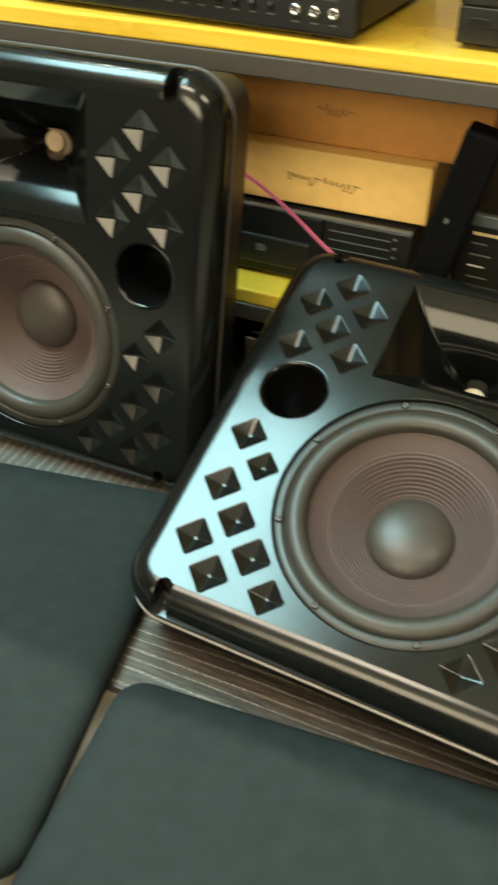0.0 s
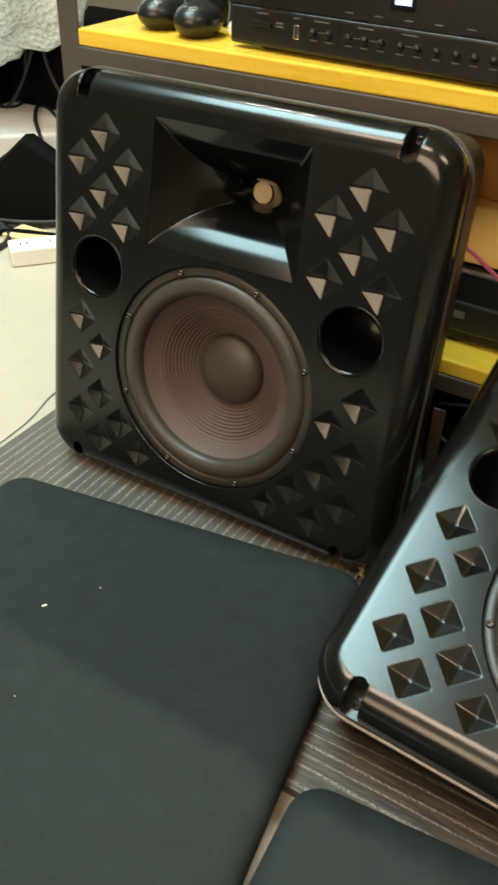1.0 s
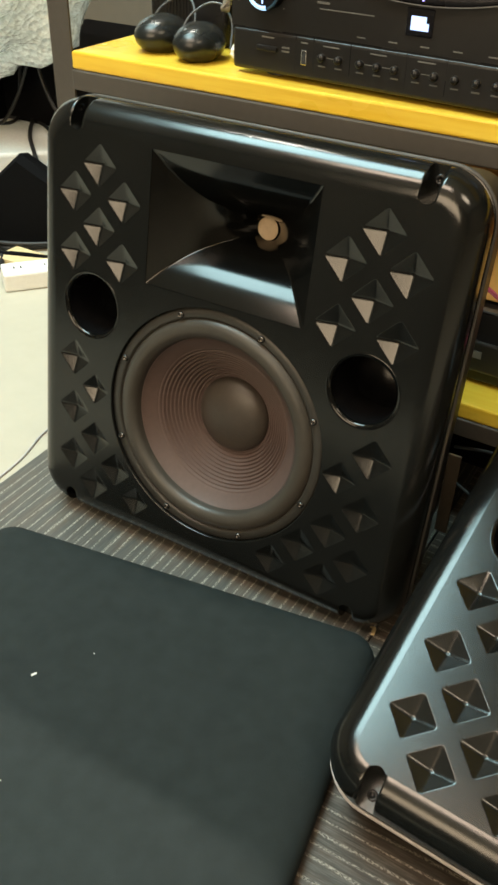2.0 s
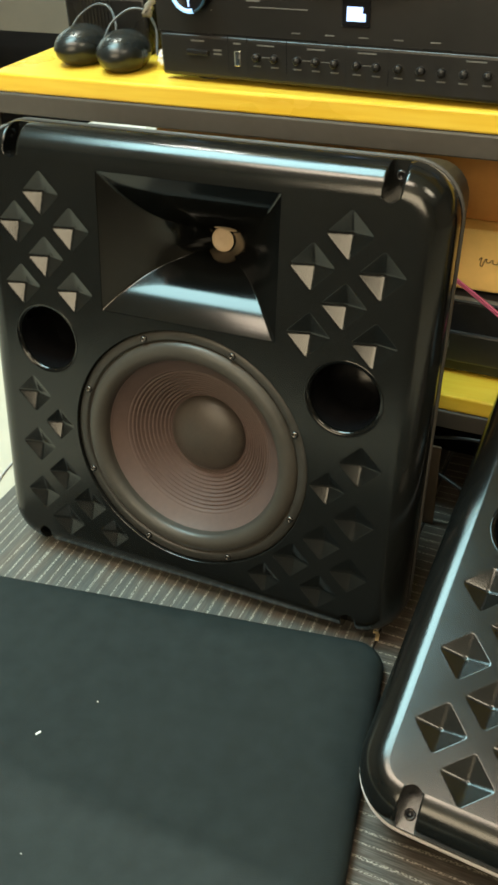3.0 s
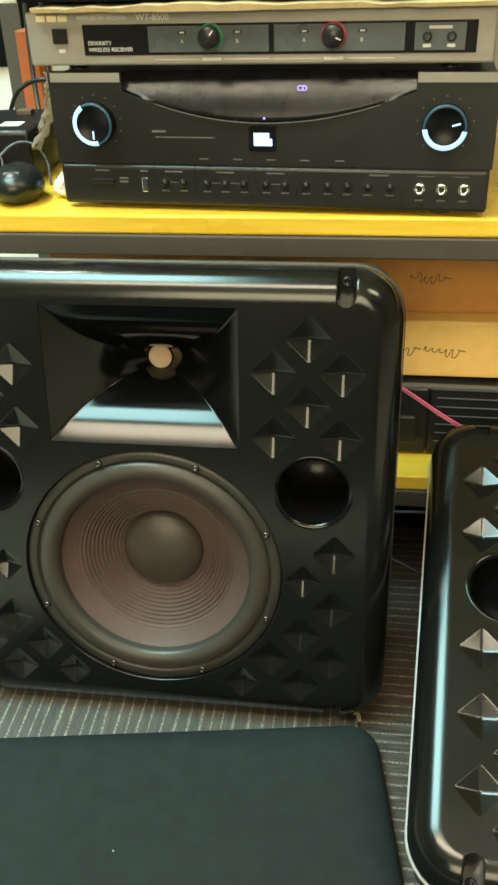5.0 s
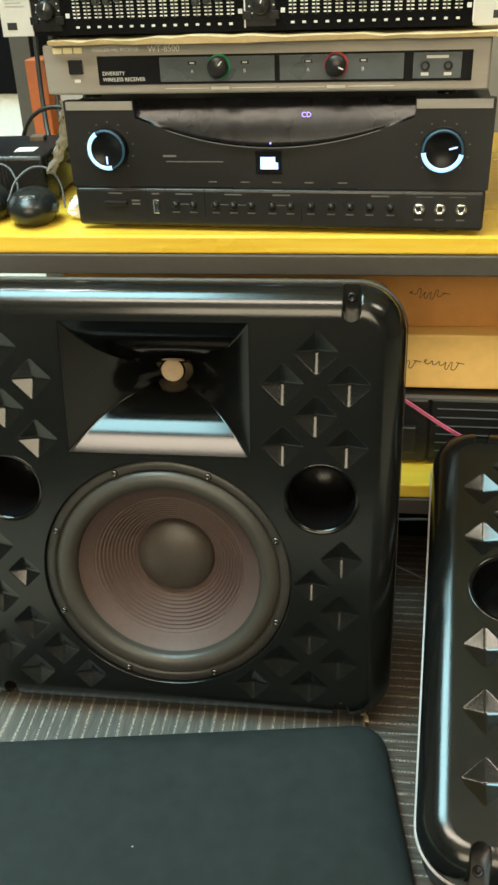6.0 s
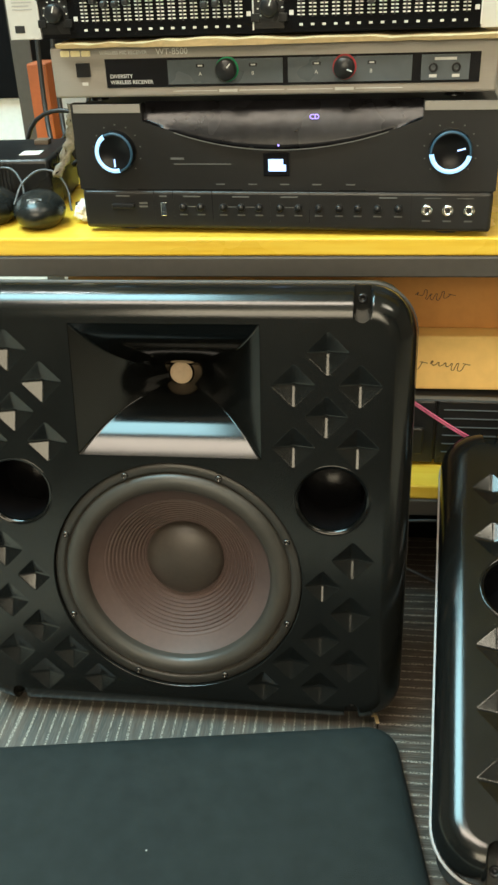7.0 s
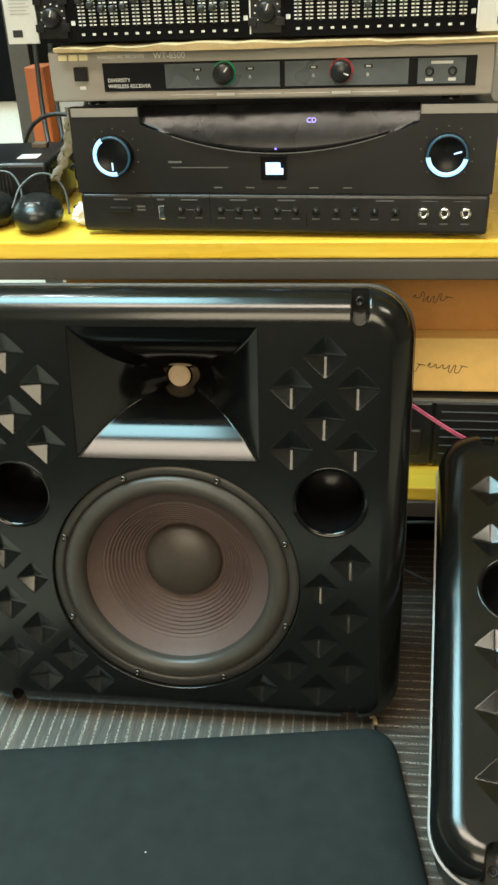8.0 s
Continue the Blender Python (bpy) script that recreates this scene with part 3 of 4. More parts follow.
# ---------------------------------------------------------------- stacked devices
def amplifier():
    a = thing("amplifier", pose(0.0955, 0.208, SHELF, 0, 0, -3.6), "black karaoke amplifier with two blue-lit knobs, on the shelf", "amplifier")
    W = 0.2145
    part("body", nb(-W + 0.003, W - 0.003, 0.0225, 0.30, 0.010, 0.128, r=0.002), M_DEVICE, a)
    bowl = [(-0.140 + 0.280 * i / 24, 0.1305 - 0.016 - 0.027 * (1 - ((i - 12) / 12) ** 2)) for i in range(25)]
    bm = nb(-W, -0.140, 0.0, 0.0125, 0.046, 0.131)
    box(bm, 0.140, W, 0.0, 0.0125, 0.046, 0.131)
    # below the window, up to its curved edge
    rows = [[bm.verts.new(p) for p in ((x, 0.0, 0.046), (x, 0.0, z), (x, 0.0125, z))] for x, z in bowl]
    for p, q in zip(rows, rows[1:]):
        bm.faces.new((p[0], q[0], q[1], p[1]))
        bm.faces.new((p[1], q[1], q[2], p[2]))
    part("front_panel", bm, M_DEVICE, a)
    part("lower_panel", nb(-W + 0.0015, W - 0.0015, -0.001, 0.012, 0.0048, 0.0455, r=0.004, seg=3), M_DEVICE, a)
    # curved glossy window along the top
    bm = bmesh.new()

    def bulge(z):
        u = z - 0.0875
        return -0.0055 + 0.25 * u + 6.85 * u * u

    # its face leans back more and more towards the top
    cols = []
    for x, zb in bowl:
        heights = [zb + (0.1305 - zb) * j / 8 for j in range(9)]
        cols.append([bm.verts.new((x, bulge(z), z)) for z in heights])
    for p, q in zip(cols, cols[1:]):
        for j in range(8):
            bm.faces.new((p[j], q[j], q[j + 1], p[j + 1])).smooth = True
    back = ring(bm, [(x, 0.001, z) for x, z in bowl])
    for i in range(24):
        bm.faces.new((cols[i][0], back[i], back[i + 1], cols[i + 1][0]))
    part("display_window", bm, M_HAZE, a, "curved glossy black display window")
    bm = bmesh.new()
    for i in range(24):
        (xa, za), (xb, zb) = bowl[i], bowl[i + 1]
        ya, yb = [bulge(z) - 0.0003 for z in (za, zb)]
        vs = [bm.verts.new(p) for p in ((xa, ya, za), (xb, yb, zb), (xb, yb, zb - 0.0011), (xa, ya, za - 0.0011))]
        bm.faces.new(vs)
    part("window_trim", bm, M_GREYINK, a)
    for x0, x1 in ((-W + 0.003, -0.141), (0.141, W - 0.003)):
        part("top_trim", nb(x0, x1, -0.0012, 0.001, 0.1225, 0.1308), M_SILVER, a, "brushed grey trim strip")
    for x, turn in ((-0.1695, 180), (0.1680, 75)):
        k = part("knob", lathe([(0.0225, 0.0), (0.0225, -0.010), (0.0205, -0.0125), (0.0185, -0.0128), (0.0175, -0.0118), (0.0, -0.0118)], 48), M_PORT, a, "", Matrix.Translation((x, 0, 0.0855)) @ Matrix.Diagonal((0.90, 1, 0.90, 1)))
        part("light_ring", lathe([(0.0222, -0.0113), (0.0214, -0.0127), (0.0203, -0.0130), (0.0196, -0.0126)], 48), M_RINGDIM, k, "blue-lit ring")
        bm = bmesh.new()
        rows2 = []
        for i in range(25):
            an = radians((120 if turn == 180 else 185) + 165 * i / 24)
            rows2.append([bm.verts.new((r2 * math.cos(an), y2, r2 * math.sin(an))) for r2, y2 in ((0.0227, -0.0108), (0.0217, -0.0130), (0.0196, -0.0134), (0.0176, -0.0126))])
        for p, q in zip(rows2, rows2[1:]):
            for i in range(3):
                bm.faces.new((p[i], p[i + 1], q[i + 1], q[i]))
        part("lit_arc", bm, M_BLUEGLOW, k, "bright bluish-white arc")
        t = radians(turn)
        bm = nb(-0.0008, 0.0008, -0.0124, -0.0117, 0.007, 0.0155)
        part("pointer", bm, M_SCREEN, k, "", pose(0, 0, 0, 0, turn, 0))
        for j in range(11):
            ang = radians(-135 + 27 * j)
            part("tick", nb(-0.0008, 0.0008, -0.0004, 0.0, -0.0006, 0.0006), M_GREYINK, a, "", Matrix.Translation((x + 0.0255 * math.sin(ang), 0, 0.0855 + 0.0255 * math.cos(ang))))
    part("screen_bezel", nb(-0.0165, 0.0110, -0.0012, 0.001, 0.0600, 0.0840, r=0.0008), M_DEVGLOSS, a)
    bm = nb(-0.0112, 0.0040, -0.0016, -0.0010, 0.0652, 0.0772)
    box(bm, 0.0040, 0.0068, -0.0016, -0.0010, 0.0652, 0.0718)
    part("screen", bm, M_SCREEN, a, "small lit bluish-white screen")
    lettering("digits", "CD", 0.0068, M_VIOLET, a, Matrix.Translation((0.030, 0.0037, 0.1165)), "violet lit letters")
    part("indicator", nb(-0.0008, 0.0008, -0.0057, -0.0045, 0.0905, 0.0920), M_VIOLET, a)
    for i, x in enumerate((-0.062, -0.028, 0.005, 0.038, 0.072)):
        part("button_label", nb(x - 0.0045, x + 0.0045, -0.0004, 0.0, 0.0512, 0.0524), M_GREYINK, a)
    part("caption", nb(-0.113, -0.099, -0.0004, 0, 0.0765, 0.0785), M_GREYINK, a)
    part("caption", nb(-0.110, -0.050, -0.0004, 0, 0.0715, 0.0725), M_GREYINK, a)
    # controls on the lower panel
    part("power_button", nb(-0.181, -0.156, -0.0045, 0.0, 0.0265, 0.0315, r=0.0012), M_BLACKPL, a)
    part("caption", nb(-0.176, -0.161, -0.0014, -0.0008, 0.0385, 0.0400), M_GREYINK, a)
    for z in (0.031, 0.0275):
        part("caption", nb(-0.151, -0.142, -0.0014, -0.0008, z, z + 0.0017), M_GREYINK, a)
    part("usb_socket", nb(-0.1275, -0.1210, -0.0022, 0.0, 0.0185, 0.0330, r=0.0008), M_CHROME, a, "silver upright socket")
    part("caption", nb(-0.1285, -0.1205, -0.0014, -0.0008, 0.0385, 0.0400), M_GREYINK, a)
    xs = [-0.103, -0.084, -0.060, -0.041, -0.022, 0.0, 0.019, 0.040, 0.061, 0.080, 0.100, 0.121]
    for x in xs:
        kn = part("small_knob", lathe([(0.0038, 0.0), (0.0038, -0.004), (0.003, -0.0052), (0, -0.0052)], 20), M_BLACKPL, a, "", Matrix.Translation((x, -0.001, 0.0285)))
        part("mark", nb(-0.0003, 0.0003, -0.0056, -0.0050, 0.0005, 0.0032), M_GREYINK, kn)
        part("caption", nb(x - 0.004, x + 0.004, -0.0014, -0.0008, 0.0195, 0.0209), M_GREYINK, a)
    for x in (-0.0935, -0.041, 0.0095, 0.110):
        part("caption", nb(x - 0.009, x + 0.009, -0.0014, -0.0008, 0.0385, 0.0398), M_GREYINK, a)
    for x0, x1 in ((-0.098, -0.089), (-0.055, -0.046), (-0.036, -0.027), (0.005, 0.014)):
        part("linking_line", nb(x0, x1, -0.0013, -0.0008, 0.0283, 0.0290), M_GREYINK, a)
    for x in (-0.1345, -0.1135, -0.0715, -0.0110, 0.0305, 0.1335):
        part("panel_seam", nb(x - 0.0003, x + 0.0003, -0.0012, -0.0008, 0.012, 0.045), M_BLACKPL, a)
    part("panel_seam", nb(-W + 0.002, W - 0.002, -0.0002, 0.004, 0.0450, 0.0466), M_BLACKPL, a)
    for x in (0.149, 0.1697, 0.1905):
        j = part("jack_socket", lathe([(0.0058, 0.0), (0.0058, -0.003), (0.0046, -0.0042), (0.0032, -0.0040), (0.0030, 0.004), (0, 0.004)], 28), M_CHROME, a, "chrome jack socket", Matrix.Translation((x, -0.001, 0.0275)))
        part("jack_hole", lathe([(0.0031, -0.0005), (0, -0.0005)], 20), M_CABLE, j)
        part("caption", nb(x - 0.004, x + 0.004, -0.0014, -0.0008, 0.0155, 0.0170), M_GREYINK, a)
    part("linking_line", nb(0.146, 0.1625, -0.0014, -0.0008, 0.0387, 0.0393), M_GREYINK, a)
    part("linking_line", nb(0.178, 0.194, -0.0014, -0.0008, 0.0387, 0.0393), M_GREYINK, a)
    for x in (-0.17, 0.17):
        for y in (0.03, 0.26):
            part("foot", lathe([(0.016, 0), (0.014, 0.010), (0, 0.010)], 20), M_CABLE, a, "", pose(x, y, 0, 90, 0, 0))
    return a


amplifier()


def receiver():
    r = thing("wireless_receiver", pose(0.085, 0.2095, SHELF + 0.1365, 0, 0, -2.6), "grey wireless microphone receiver stacked on the amplifier", "receiver")
    W = 0.2165
    part("body", nb(-W + 0.002, W - 0.002, 0.010, 0.20, 0.002, 0.046, r=0.001), M_DEVICE, r)
    part("front_panel", nb(-W, W, -0.001, 0.0105, 0.001, 0.0475, r=0.0025, seg=3, smooth=True), M_SILVER, r, "brushed grey front panel")
    part("black_window", nb(-0.161, 0.200, -0.0022, -0.0005, 0.0100, 0.0365, r=0.0005), M_DEVGLOSS, r)
    for x0, x1 in ((-0.0975, 0.0155), (0.0205, 0.1375), (0.146, 0.190)):
        part("slate_window", nb(x0, x1, -0.0030, -0.0015, 0.0125, 0.0345), M_PANEL, r, "slate grey window")
    for x, mat, lab in ((-0.0385, M_GREEN, "green-ringed knob"), (0.0745, M_RED, "red-ringed knob")):
        k = part("knob", lathe([(0.0098, 0.0), (0.0098, -0.012), (0.0088, -0.0138), (0, -0.0140)], 32), M_BLACKPL, r, lab, Matrix.Translation((x, -0.002, 0.0255)))
        part("knob_ring", lathe([(0.0112, 0.0), (0.0112, -0.0025), (0.0100, -0.003)], 32), mat, k)
        part("pointer", nb(-0.0005, 0.0005, -0.0145, -0.0138, 0.003, 0.008), M_WHITEINK, k, "", pose(0, 0, 0, 0, 40 if mat is M_GREEN else 110, 0))
        for dx, ch in ((-0.0265, "A"), (0.0255, "B")):
            part("lamp_window", nb(x + dx - 0.004, x + dx + 0.004, -0.0034, -0.0028, 0.0275, 0.0305), M_BLACKPL, r)
            part("indicator", nb(x + dx - 0.0022, x + dx + 0.0022, -0.0037, -0.0032, 0.0284, 0.0297), M_WHITEINK, r)
            lettering("letter", ch, 0.0046, M_WHITEINK, r, Matrix.Translation((x + dx - 0.0018, -0.0032, 0.0215)))
        part("linking_line", nb(x - 0.055, x - 0.011, -0.0015, -0.0009, 0.0058, 0.0063), M_WHITEINK, r)
        part("linking_line", nb(x + 0.011, x + 0.055, -0.0015, -0.0009, 0.0058, 0.0064), M_WHITEINK, r)
        part("caption", nb(x - 0.009, x + 0.009, -0.0015, -0.0009, 0.0047, 0.0073), M_WHITEINK, r)
    part("power_button", nb(-0.1905, -0.1765, -0.0045, 0.0, 0.0205, 0.0335, r=0.0008), M_BLACKPL, r)
    part("caption", nb(-0.1865, -0.1805, -0.0015, -0.0009, 0.0125, 0.0155), M_WHITEINK, r)
    lettering("wording", "DIVERSITY", 0.0050, M_WHITEINK, r, Matrix.Translation((-0.1565, -0.0026, 0.0205)))
    lettering("wording", "WIRELESS RECEIVER", 0.0049, M_WHITEINK, r, Matrix.Translation((-0.1565, -0.0026, 0.0150)))
    lettering("wording", "WIRELESS MIC RECEIVER", 0.0044, M_WHITEINK, r, Matrix.Translation((-0.1655, -0.0014, 0.0418)))
    lettering("wording", "WT-8500", 0.0080, M_PAPER, r, Matrix.Translation((-0.1085, -0.0014, 0.0420)))
    for x0, x1 in ((-0.2055, -0.1965), (-0.1950, -0.1855), (-0.1840, -0.1750)):
        part("maker_mark", nb(x0, x1, -0.0016, -0.0009, 0.0392, 0.0446, r=0.0009), M_GOLD, r, "pale gold maker's mark")
    for x in (0.157, 0.178):
        part("mini_jack", lathe([(0.0042, 0.0), (0.0042, -0.002), (0.0026, -0.0026), (0.0022, 0.001), (0, 0.001)], 24), M_BLACKPL, r, "", Matrix.Translation((x, -0.003, 0.0235)))
        part("caption", nb(x - 0.0035, x + 0.0035, -0.0036, -0.0031, 0.0148, 0.0175), M_WHITEINK, r)
    part("caption", nb(0.158, 0.178, -0.0036, -0.0031, 0.0297, 0.0322), M_WHITEINK, r)
    for x in (-0.18, 0.18):
        part("foot", lathe([(0.010, 0), (0.009, 0.007), (0, 0.007)], 16), M_BLACKPL, r, "", pose(x, 0.03, -0.0050, 90, 0, 0))
    return r


receiver()


def equalizer():
    e = thing("graphic_equalizer", pose(0.074, 0.206, SHELF + 0.1925, 0, 0, -2.0), "black rack graphic equalizer with rows of sliders", "equalizer")
    part("body", nb(-0.218, 0.218, 0.004, 0.16, 0.001, 0.086, r=0.001), M_DEVICE, e)
    part("front_panel", nb(-0.2085, 0.2075, -0.001, 0.0035, 0.0, 0.0875, r=0.0006), M_POUCH, e)
    for x0, x1 in ((-0.241, -0.209), (0.2080, 0.241)):
        ear = part("rack_ear", nb(x0, x1, -0.0012, 0.003, 0.0, 0.0875, r=0.0006), M_EAR, e, "pale rack ear")
        xc = -0.230 if x0 < 0 else 0.230
        part("ear_slot", nb(xc - 0.005, xc + 0.005, -0.0016, -0.0010, 0.006, 0.0125, r=0.0003), M_CABLE, ear)
        for k in range(5):
            part("printed_line", nb(x0 + 0.006, x0 + 0.026 - 0.003 * (k % 2), -0.0015, -0.0011, 0.026 + 0.0030 * k, 0.0270 + 0.0030 * k), M_MIDINK, ear)
    for x0 in (-0.1735, 0.0345):
        part("kn_plate", nb(x0 - 0.034, x0 - 0.006, -0.0014, -0.0008, 0.004, 0.084), M_BLACKPL, e)
        k = part("knob", lathe([(0.0085, 0.0), (0.0085, -0.008), (0.0070, -0.010), (0, -0.010)], 24), M_BLACKPL, e, "", Matrix.Translation((x0 - 0.019, -0.001, 0.0225)))
        part("pointer", nb(-0.0005, 0.0005, -0.0104, -0.0098, 0.001, 0.0068), M_WHITEINK, k, "", pose(0, 0, 0, 0, 20, 0))
        for j in range(9):
            an = radians(-130 + 32 * j)
            part("tick", nb(-0.0008, 0.0008, -0.0015, -0.0009, -0.0006, 0.0006), M_WHITEINK, e, "", Matrix.Translation((x0 - 0.019 + 0.0115 * math.sin(an), 0, 0.0225 + 0.0115 * math.cos(an))))
        part("marker", nb(x0 - 0.022, x0 - 0.016, -0.0015, -0.0009, 0.040, 0.047, r=0.0003), M_WHITEINK, e)
        for dx in (-0.0335, -0.0075):
            for z in (0.010, 0.034):
                part("push_button", nb(x0 + dx - 0.003, x0 + dx + 0.005, -0.004, -0.001, z, z + 0.007, r=0.0004), M_BLACKPL, e)
        rng = random.Random(5)
        for i in range(15):
            x = x0 + 0.010 + i * 0.0107
            bm = bmesh.new()
            for k2 in range(21):
                z = 0.0145 + k2 * 0.0031
                box(bm, x - 0.0034, x + 0.0034, -0.0014, -0.0009, z, z + 0.0012)
            part("slider_scale", bm, M_PAPER, e)
            part("slot", nb(x - 0.0007, x + 0.0007, -0.0016, -0.0010, 0.013, 0.078), M_CABLE, e)
            z = 0.029 + 0.007 * math.sin(i * 0.7 + x0 * 20) + 0.004 * rng.random()
            part("slider_cap", nb(x - 0.0030, x + 0.0030, -0.010, -0.001, z, z + 0.0058, r=0.0018, seg=3), M_SLIDER, e)
            part("caption", nb(x - 0.0016, x + 0.0016, -0.0014, -0.0009, 0.0058, 0.0078), M_WHITEINK, e)
        for x in (x0 + 0.001, x0 + 0.169):
            for z in (0.017, 0.040, 0.062):
                part("marker", nb(x - 0.0020, x + 0.0020, -0.0015, -0.0009, z - 0.002, z + 0.002), M_WHITEINK, e)
        part("end_line", nb(x0 + 0.1725, x0 + 0.1738, -0.0015, -0.0009, 0.003, 0.085), M_WHITEINK, e)
    return e


equalizer()


# packing card between receiver and equalizer
def card_sheet():
    bm = bmesh.new()
    n = 24
    rng = random.Random(3)
    top, bot = [], []
    for i in range(n + 1):
        x = -0.205 + 0.43 * i / n
        y = -0.006 - 0.010 * rng.random() - (0.006 if 6 < i < 13 else 0)
        z = 0.0030 + 0.0022 * rng.random() + (0.0022 if 5 < i < 13 else 0)
        top.append([bm.verts.new((x, y, z)), bm.verts.new((x, 0.16, 0.0075))])
        bot.append([bm.verts.new((x, y + 0.002, 0.0003)), bm.verts.new((x, 0.16, 0.0003))])
    for i in range(n):
        bm.faces.new((top[i][0], top[i + 1][0], top[i + 1][1], top[i][1]))
        bm.faces.new((bot[i][0], bot[i][1], bot[i + 1][1], bot[i + 1][0]))
        bm.faces.new((bot[i][0], bot[i + 1][0], top[i + 1][0], top[i][0]))
    ob = part("cardboard_sheet", bm, M_TAN)
    ob.matrix_world = pose(0.085, 0.203, SHELF + 0.1841, 0, 0, -2.4)
    return tagged(ob, "torn tan packing card between the stacked devices", "cardboard")


card_sheet()


def carton(name, x0, x1, y0, y1, z0, z1, mat, label, flap=True):
    c = thing(name, pose((x0 + x1) / 2, y0, z0), label, "cardboard box")
    w, d, h = (x1 - x0) / 2, y1 - y0, z1 - z0
    part("box_body", nb(-w, w, 0, d, 0, h, r=0.0025), mat, c)
    if flap:
        part("flap", nb(-w + 0.004, w - 0.004, -0.0025, 0.0, h * 0.80, h - 0.001, r=0.0008), mat, c)
    return c


# ---------------------------------------------------------------- other things on the shelf
def mixer():
    d = thing("mixing_unit", pose(0.402, 0.232, SHELF, 0, 0, -4), "black audio unit with rows of slots on the shelf", "audio unit")
    part("body", nb(0.0, 0.42, 0.006, 0.30, 0.004, 0.115, r=0.002), M_DEVICE, d)
    part("lower_panel", nb(0.0, 0.42, 0.0, 0.0055, 0.006, 0.0395, r=0.0015), M_DEVICE, d, "")
    part("upper_panel", nb(0.0, 0.42, 0.0, 0.0055, 0.041, 0.113, r=0.0015), M_DEVICE, d)
    for k in range(4):
        for i in range(14):
            part("slot_mark", nb(0.020 + i * 0.028, 0.042 + i * 0.028, -0.0006, 0.0, 0.0485 + 0.015 * k, 0.0500 + 0.015 * k), M_GREYINK, d)
    for i in range(12):
        part("push_button", nb(0.012 + i * 0.033, 0.030 + i * 0.033, -0.002, 0.0, 0.0245, 0.0300, r=0.0006), M_BLACKPL, d)
    part("panel_seam", nb(0.003, 0.417, -0.0008, 0.0, 0.0205, 0.0213), M_BLACKPL, d)
    for x in (0.03, 0.39):
        part("foot", nb(x - 0.012, x + 0.012, 0.02, 0.05, 0.0, 0.0045), M_BLACKPL, d)


mixer()


def mouse(x, y, turn, label):
    m = thing("computer_mouse", pose(x, y, SHELF, 0, 0, turn), label, "mouse", "pair of computer mice")
    bm = bmesh.new()
    n = 32
    last = None
    for k in range(15):
        a = radians(-52 + 142 * k / 14)
        w, z = math.cos(a), 0.0175 + 0.0215 * math.sin(a)
        if k == 14:
            v = bm.verts.new((0, 0.002, z))
            for i in range(n):
                bm.faces.new((last[i], last[(i + 1) % n], v)).smooth = True
            break
        now = ring(bm, [(0.0285 * w * math.cos(2 * math.pi * i / n), 0.036 * w * math.sin(2 * math.pi * i / n) + 0.002 * (1 - w), z) for i in range(n)])
        if last:
            strip(bm, last, now)
        else:
            bm.faces.new(now)
        last = now
    part("shell", bm, M_MOUSE, m)
    bm = bmesh.new()
    a = ring(bm, [(0.0289 * math.cos(2 * math.pi * i / 40), 0.0366 * math.sin(2 * math.pi * i / 40), 0.0168) for i in range(40)])
    b = ring(bm, [(0.0289 * math.cos(2 * math.pi * i / 40), 0.0366 * math.sin(2 * math.pi * i / 40), 0.0182) for i in range(40)])
    strip(bm, a, b)
    part("seam_band", bm, M_MOUSE, m)
    part("maker_mark", nb(-0.008, 0.008, -0.0014, 0.0014, -0.0003, 0.0003), M_GREYINK, m, "", pose(0.0, -0.0215, 0.0335, 42, 0, 0))
    tube("mouse_cable", [(-0.030, 0.01, 0.022), (-0.018, 0.026, 0.044), (0.006, 0.036, 0.053), (0.026, 0.028, 0.040), (0.033, 0.012, 0.012)], 0.0013, M_PANEL, m)
    return m


mouse(-0.177, 0.247, 8, "black rounded computer mouse with coiled cable on the shelf")
mouse(-0.238, 0.262, -6, "black rounded computer mouse beside another on the shelf")


def power_adapter():
    p = thing("power_adapter", pose(-0.232, 0.305, SHELF, 0, 0, 3), "black ribbed power adapter box with a white sticker", "power adapter")
    part("case", nb(-0.052, 0.052, 0.0, 0.13, 0.0, 0.060, r=0.005, seg=3, smooth=True), M_BLACKPL, p)
    for i in range(9):
        part("vent_rib", nb(-0.030 + i * 0.0045, -0.0278 + i * 0.0045, -0.0012, 0.02, 0.025, 0.056, r=0.0004), M_DEVICE, p)
    part("sticker", nb(0.010, 0.034, 0.025, 0.048, 0.0600, 0.0605), M_PAPER, p, "white sticker")
    part("terminal_block", nb(0.012, 0.030, 0.085, 0.10, 0.060, 0.066, r=0.001), M_BROWNCARD, p)


power_adapter()


tagged(part("orange_box", nb(-0.3190, -0.2885, 0.665, 0.72, SHELF, SHELF + 0.125, r=0.002), M_ORANGE), "slim orange box by the rear rack post", "box")
for k, z in enumerate((0.0, 0.0225)):
    tagged(part("yellow_book", nb(-0.305 + 0.01 * k, -0.238 - 0.006 * k, 0.455, 0.50, SHELF + z, SHELF + z + 0.021, r=0.002), M_YELLOW), "thick yellow book lying behind the adapter", "book", "pile of yellow books")


